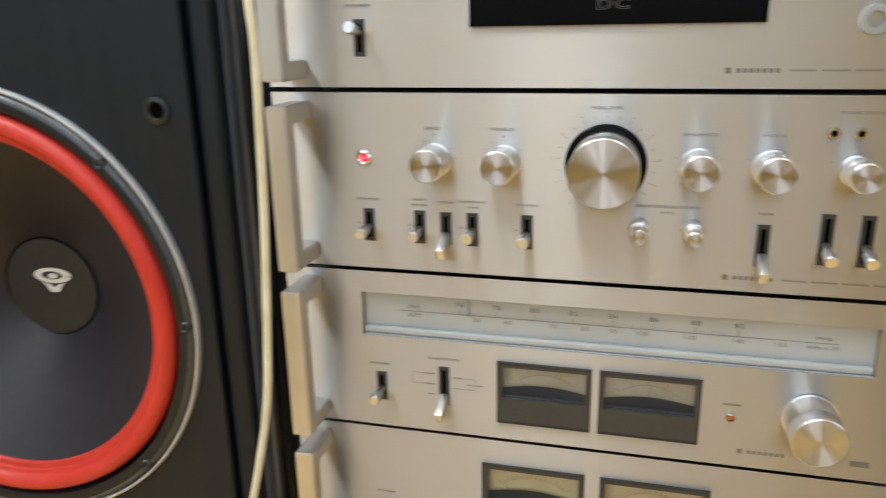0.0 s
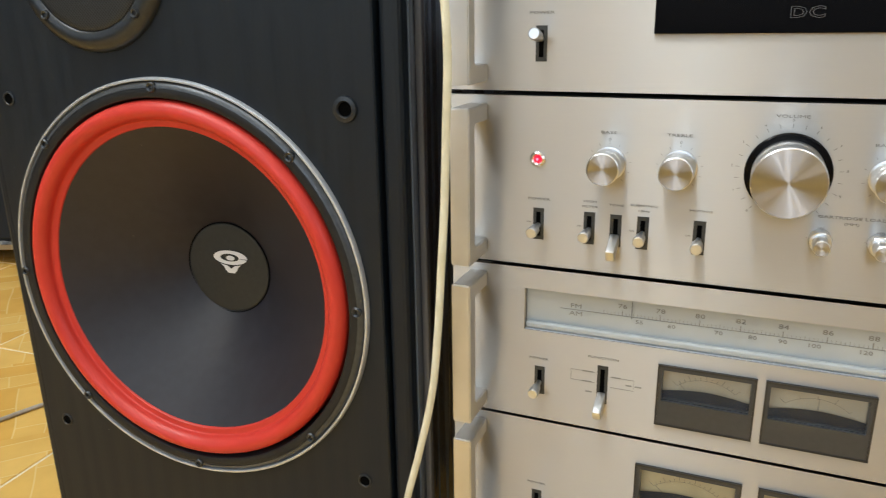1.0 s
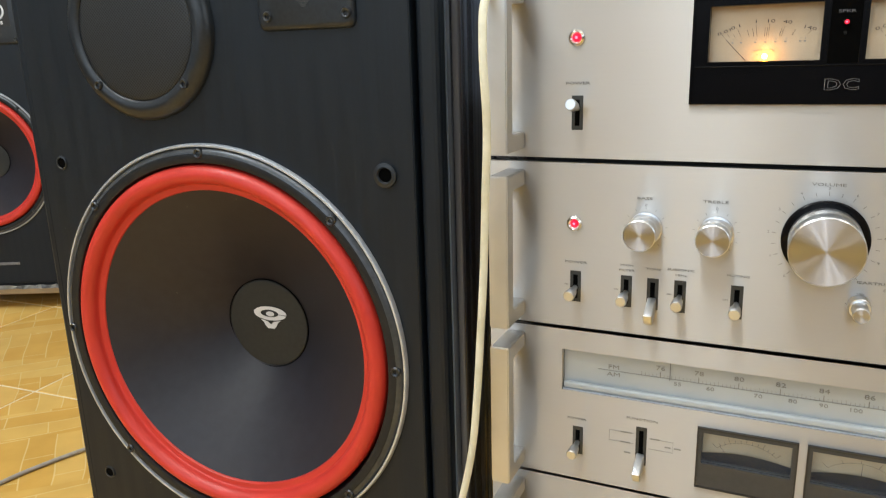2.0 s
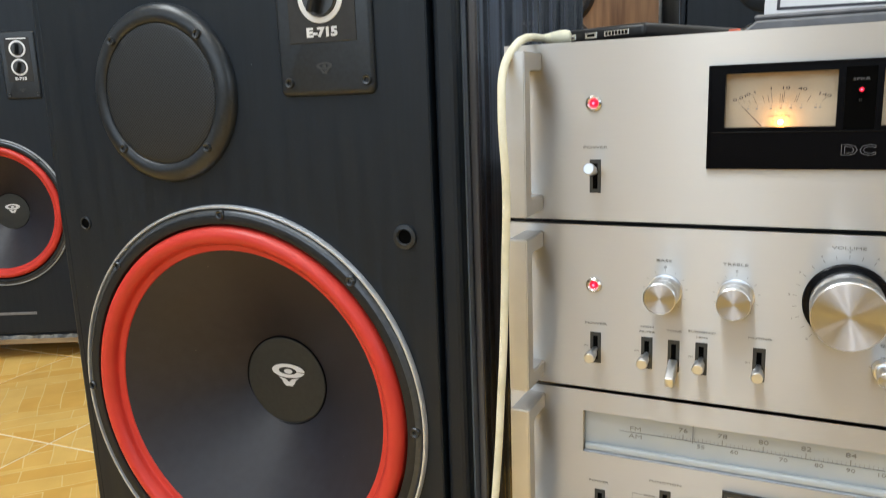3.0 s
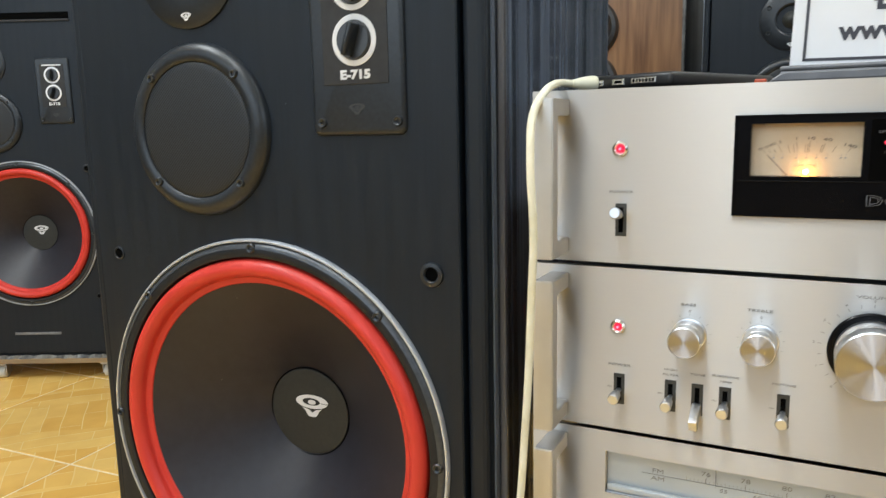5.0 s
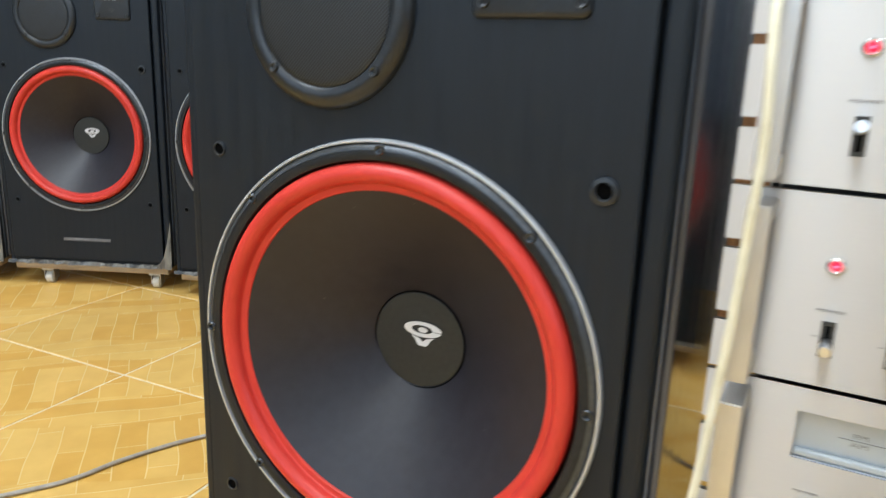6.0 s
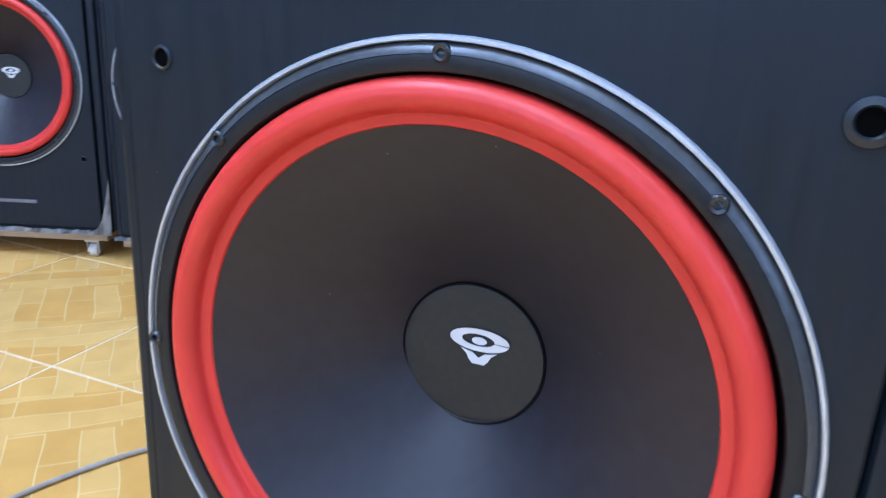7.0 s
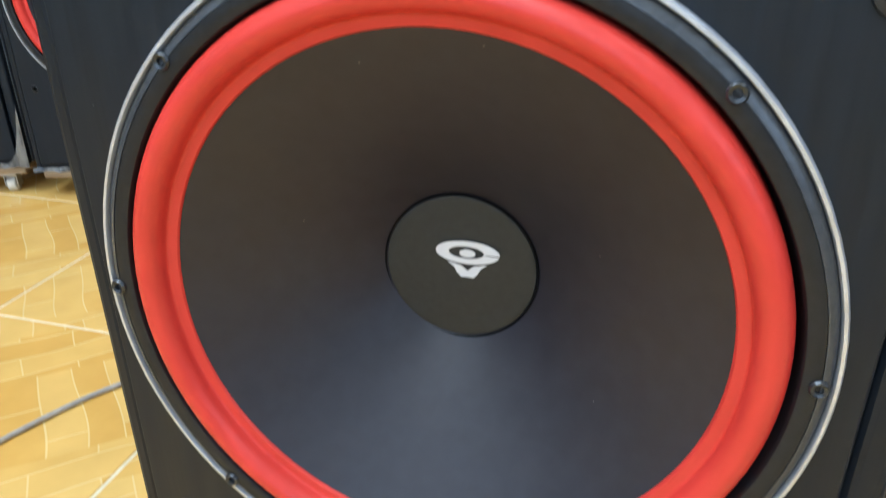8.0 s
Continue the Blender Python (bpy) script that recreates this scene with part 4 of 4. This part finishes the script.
for x, lo, hi, pos, long, text in ((0.0705, 0.4365, 0.4612, 0.45, False, ("POWER",)), (0.1092, 0.4365, 0.4612, 0.45, False, ("HIGH", "FILTER")), (0.1286, 0.4365, 0.4608, 0.12, True, ("TONE",)),
                                   (0.1480, 0.4365, 0.4610, 0.50, False, ("SUBSONIC", "15Hz")), (0.1868, 0.4365, 0.4612, 0.42, False, ("MUTING",)), (0.3405, 0.4335, 0.4620, 0.05, True, ("TAPE",)),
                                   (0.3778, 0.4368, 0.4708, 0.35, False, ()), (0.4010, 0.4368, 0.4708, 0.35, False, ()), (0.4240, 0.4368, 0.4708, 0.35, False, ())):
    slider(pre, x, lo, hi, P0, pos, long)
    for k, tx in enumerate(text):
        size = 0.0042 if tx == "POWER" else 0.0034
        label(pre, tx, x, hi + 0.0080 - 0.0040 * k - (0.001 if len(text) == 1 else 0), P0, size, 1.5)
    if text and not long:
        words("ON", 0.0017, dark_print, pre, x - 0.0075, -0.0002, (lo + hi) / 2 - P0 + 0.001, 1.3)
for x in (0.374, 0.389):
    part("jack", lathe([(0.0018, 0.0), (0.002, -0.0018), (0.0036, -0.0018), (0.004, 0.0)], 20), steel, pre, at=pose(x, 0, 0.5216 - P0), smooth=True)
    part("jack_hole", lathe([(0.002, -0.0008), (0, -0.0008)], 16), hole_black, pre, at=pose(x, 0, 0.5216 - P0))
logo(pre, 0.3207, 0.4250, P0, 0.09)

# tuner
T0, T1 = 0.2830, 0.4125
tun = unit("tuner", "silver stereo tuner with a long dial window and two meters", T0, T1, [(0.0607, 0.4190, 0.3605, 0.3955), (0.169, 0.233, 0.318, 0.3455), (0.244, 0.309, 0.318, 0.3455)])
dial = part("dial_panel", box(0.0600, 0.4197, 0.0072, 0.0102, 0.3595 - T0, 0.3965 - T0), dial_blue, tun, "pale blue-grey dial plate")
part("dial_housing", plate(0.366, 0.0430, 0.006, [(0.0037, 0.3623, 0.0042, 0.0392)]), meter_frame, tun, at=pose(0.0570, 0.0051, 0.3563 - T0))
part("light_guide", box(0.0612, 0.4185, 0.0022, 0.0068, 0.3612 - T0, 0.3668 - T0, 0.0018, seg=3), dial_blue, tun, "rounded glass light guide", smooth=True)
part("glass_edge", box(0.0612, 0.4185, 0.0015, 0.0068, 0.3596 - T0, 0.3612 - T0), ring_silver, tun)
DY = 0.0070
bm = bar(0.0880, 0.3960, 0.37975 - T0, 0.37995 - T0)
for k in range(-5, 71):
    x = 0.1362 + 0.01405 * k / 5
    if x > 0.375 or x < 0.116:
        continue
    tall = 0.0042 if k % 10 == 0 else (0.003 if k % 5 == 0 else 0.0022)
    wd = 0.00028 if k % 10 == 0 else 0.00010
    bar(x - wd, x + wd, 0.3800 - T0, 0.3800 + tall - T0, bm=bm)
part("dial_scale", bm, faint_print, tun, at=pose(0, DY, 0))
for k, n in enumerate((76, 78, 80, 82, 84, 86, 88, 90)):
    words(str(n), 0.0050, faint_print, tun, 0.1362 + 0.0281 * k, DY, 0.3874 - T0, 1.45)
for x, n in ((0.1492, 55), (0.1728, 60), (0.2060, 70), (0.2291, 80), (0.2490, 90), (0.2690, 100), (0.3010, 120), (0.3330, 140), (0.3600, 160)):
    words(str(n), 0.0042, faint_print, tun, x, DY, 0.3763 - T0, 1.45)
words("FM", 0.0050, faint_print, tun, 0.1005, DY, 0.3828 - T0, 1.5)
words("AM", 0.0050, faint_print, tun, 0.1005, DY, 0.3766 - T0, 1.5)
words("MHz", 0.0036, faint_print, tun, 0.3870, DY, 0.3832 - T0, 1.5)
words("kHz x 10", 0.0036, faint_print, tun, 0.3870, DY, 0.3766 - T0, 1.5)
part("dial_pointer", box(0.1433, 0.1437, 0.0050, 0.0060, 0.3790 - T0, 0.3935 - T0), stand_grey, tun, "thin dial pointer")
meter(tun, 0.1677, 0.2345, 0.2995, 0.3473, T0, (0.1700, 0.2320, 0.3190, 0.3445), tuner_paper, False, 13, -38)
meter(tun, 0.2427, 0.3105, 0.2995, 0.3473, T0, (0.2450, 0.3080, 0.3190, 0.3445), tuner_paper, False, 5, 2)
slider(tun, 0.0745, 0.3055, 0.3300, T0, 0.40)
label(tun, "POWER", 0.0735, 0.3368, T0, 0.0038)
slider(tun, 0.1250, 0.3064, 0.3390, T0, 0.05, True)
label(tun, "FUNCTION", 0.1250, 0.3453, T0, 0.0040)
bm = bmesh.new()
for x0, x1, z0, z1 in ((0.100, 0.1002, 0.3235, 0.3325), (0.100, 0.119, 0.3323, 0.3325), (0.100, 0.119, 0.3235, 0.3237), (0.149, 0.1492, 0.3215, 0.3305), (0.131, 0.149, 0.3303, 0.3305), (0.131, 0.149, 0.3215, 0.3217),
                       (0.1090, 0.1175, 0.3319, 0.3329), (0.1090, 0.1165, 0.3232, 0.3242), (0.1120, 0.1170, 0.3145, 0.3155), (0.1320, 0.1390, 0.3300, 0.3310), (0.1430, 0.1475, 0.3250, 0.3260), (0.1500, 0.1550, 0.3250, 0.3260)):
    bar(x0, x1, z0 - T0, z1 - T0, bm=bm)
part("fine_print", bm, faint_print, tun)
led(tun, 0.3322, 0.3219, T0, amber_led, 0.0028, 0.0034)
part("fine_print", bar(0.3265, 0.3385, 0.3306 - T0, 0.3320 - T0), dark_print, tun)
knob(tun, 0.3830, 0.3272, 0.0174, 0.0330, T0)
logo(tun, 0.3419, 0.2955, T0, 0.0)
part("model_plate", bar(0.4120, 0.4240, 0.2935 - T0, 0.2975 - T0), dark_print, tun)

# unit below the tuner
U0, U1 = 0.1500, 0.2805
low = unit("level_meter_unit", "silver unit with two wide panel meters, under the tuner", U0, U1, [(0.158, 0.2305, 0.224, 0.257), (0.2485, 0.321, 0.224, 0.257)])
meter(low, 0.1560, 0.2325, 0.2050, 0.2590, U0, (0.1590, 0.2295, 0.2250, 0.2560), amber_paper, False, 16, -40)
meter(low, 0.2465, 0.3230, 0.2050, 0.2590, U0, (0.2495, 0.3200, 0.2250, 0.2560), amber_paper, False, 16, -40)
label(low, "POWER", 0.0740, 0.2210, U0, 0.0038)
slider(low, 0.0745, 0.1890, 0.2140, U0, 0.4)
stand = thing("low_stand", "dark low wooden stand under the hi-fi units", "stand", STACK)
part("top_board", box(0.035, PW - 0.035, 0.030, 0.40, 0.128, 0.1492, 0.002), plinth_wood, stand)
for x in (0.045, PW - 0.065):
    part("side_board", box(x, x + 0.02, 0.035, 0.395, 0.0, 0.1278, 0.001), plinth_wood, stand)

# ---- things on the stack ----
TOP = STACK @ pose(0, 0, A1)
ph = thing("smartphone", "smartphone in a black case, plugged to a white cable", "phone", TOP @ pose(0.034, 0.042, 0, 0, 0, -24))
part("case", box(0, 0.074, 0, 0.150, 0.0003, 0.0115, 0.0035, seg=3), phone_black, ph, "black rubber case", smooth=True)
part("audio_port", box(0.0055, 0.0125, -0.0006, 0.002, 0.0035, 0.0080, 0.0004), steel, ph)
part("charge_port", box(0.021, 0.0325, -0.0006, 0.002, 0.0035, 0.0082, 0.0004), steel, ph)
part("port_opening", box(0.0235, 0.0300, -0.0009, 0.002, 0.0050, 0.0068), hole_black, ph)
part("speaker_strip", box(0.039, 0.061, -0.0006, 0.002, 0.0040, 0.0080, 0.0004), steel, ph)
for k in range(7):
    part("speaker_hole", box(0.0405 + 0.0029 * k, 0.0419 + 0.0029 * k, -0.0009, 0.002, 0.0048, 0.0072), hole_black, ph)
tagged(part("lighter", box(0, 0.008, 0, 0.010, 0.0003, 0.0038, 0.001), orange_plastic, at=TOP @ pose(0.1555, 0.032, 0)), "small orange plastic box on the amplifier", "box")

sign = thing("desk_sign", "white printed notice in a grey holder, on the amplifier", "sign", TOP @ pose(0.166, 0.030, 0, 0, 0, -1))
bm = box(0.0, 0.30, 0.0, 0.10, 0.0003, 0.0085, 0.002)
for v in bm.verts:
    if v.co.z > 0.0045:
        v.co.x += 0.006 if v.co.x < 0.15 else -0.006
part("holder", bm, stand_grey, sign, "grey plastic holder")
part("holder_lip", box(0.006, 0.294, 0.0, 0.012, 0.0083, 0.0118, 0.0015), stand_grey, sign)
card = part("card", box(0.0, 0.29, -0.001, 0.001, 0.0, 0.20, 0.0004), paper_white, sign, "white paper card", at=pose(0.011, 0.016, 0.0088, -12, 1.2, 0))
bm = bmesh.new()
for q in ((0.008, 0.282, 0.0065, 0.0085), (0.008, 0.282, 0.1915, 0.1935), (0.008, 0.010, 0.0065, 0.1935), (0.280, 0.282, 0.0065, 0.1935)):
    bar(*q, y=-0.0014, bm=bm)
part("border", bm, ink, card)
words("DT:", 0.0192, ink, card, 0.0510, -0.0013, 0.0475, 0.9, "LEFT", bold=0.0009)
part("stroke", bar(0.0495, 0.0570, 0.0468, 0.0486, -0.0013), ink, card)
words("www.a", 0.0178, ink, card, 0.0300, -0.0013, 0.0265, 1.0, "LEFT", bold=0.0006)
bm = bmesh.new()
for x0, x1, z0, z1 in ((0.020, 0.031, 0.066, 0.078), (0.034, 0.040, 0.066, 0.078), (0.051, 0.075, 0.066, 0.078), (0.081, 0.12, 0.067, 0.079), (0.126, 0.20, 0.067, 0.079), (0.206, 0.27, 0.067, 0.079), (0.098, 0.135, 0.044, 0.058), (0.142, 0.21, 0.044, 0.058), (0.092, 0.18, 0.021, 0.031), (0.184, 0.25, 0.021, 0.031),
                       (0.03, 0.26, 0.10, 0.125), (0.05, 0.24, 0.145, 0.17)):
    bar(x0, x1, z0, z1, y=-0.0013, bm=bm)
part("print_bars", bm, ink, card)

# ---- cables ----
S = STACK
path = [S @ Vector(p) for p in ((0.0230, 0.0325, A1 + 0.0062), (0.0200, 0.0290, A1 + 0.0064), (0.0190, 0.0080, A1 + 0.0060), (0.0202, -0.012, A1 + 0.0036), (0.0204, -0.032, A1 - 0.0022), (0.0178, -0.0480, 0.6610), (0.0192, -0.058, 0.635), (0.0225, -0.061, 0.575), (0.0205, -0.060, 0.530),
                                (0.0180, -0.060, 0.470), (0.0150, -0.060, 0.425), (0.0110, -0.060, 0.370), (0.0060, -0.060, 0.325), (-0.006, -0.060, 0.270), (-0.020, -0.060, 0.215), (-0.036, -0.055, 0.12), (-0.045, -0.03, 0.03), (-0.02, 0.05, 0.0045), (0.01, 0.3, 0.0045))]
aux = thing("audio_cable", "cream-white audio cable hanging down before the hi-fi stack", "cable", Matrix())
tube(path, 0.0030, "cord", cream_rubber, aux)
plug = lathe([(0.0, 0.0), (0.0030, 0.0), (0.0050, 0.0012), (0.0058, 0.004), (0.0057, 0.009), (0.0053, 0.0100), (0.0054, 0.0112), (0.0049, 0.0122), (0.0050, 0.0134), (0.0045, 0.0144), (0.0046, 0.0156), (0.0040, 0.0166), (0.0032, 0.0205)], 20)
part("plug", plug, cream_rubber, aux, "cream plug sleeve", at=S @ pose(0.0412, 0.0380, A1 + 0.0062, 0, 0, 107), smooth=True)
part("plug_tip", lathe([(0, -0.012), (0.0018, -0.012), (0.0018, 0.002)], 12), steel, aux, at=S @ pose(0.0412, 0.0380, A1 + 0.0062, 0, 0, 107))

tube([(-1.30, -0.62, 0.004), (-0.95, -0.33, 0.004), (-0.74, -0.08, 0.004), (-0.632, 0.071, 0.004), (-0.597, 0.127, 0.004), (-0.575, 0.205, 0.004), (-0.519, 0.323, 0.004), (-0.40, 0.46, 0.004), (-0.1, 0.62, 0.004), (0.2, 0.70, 0.004)], 0.0034, "floor_cable", grey_rubber, label="grey power cable lying on the tiled floor", category="cable")
tube([(0.10, 0.56, 0.003), (0.244, 0.62, 0.003), (0.29, 0.65, 0.003), (0.328, 0.676, 0.003), (0.45, 0.70, 0.003), (0.60, 0.66, 0.003)], 0.0028, "thin_cable", black_plastic, label="thin dark cable on the floor behind the stack", category="cable")

# ---- floor tiles ----
TS = 0.41
proto = None
for i in range(-6, 10):
    for j in range(-10, 3):
        x, y = -0.830 + TS * i, 0.432 + TS * j
        at = pose(x + TS / 2, y + TS / 2, 0)
        if proto is None:
            e, g = TS / 2 - 0.0027, 0.0008
            bm = box(-e, e, -e, e, -0.006, 0.0, g, seg=1)
            proto = part("tile", bm, tile_glaze, floor, at=at)
        else:
            again(proto, at)
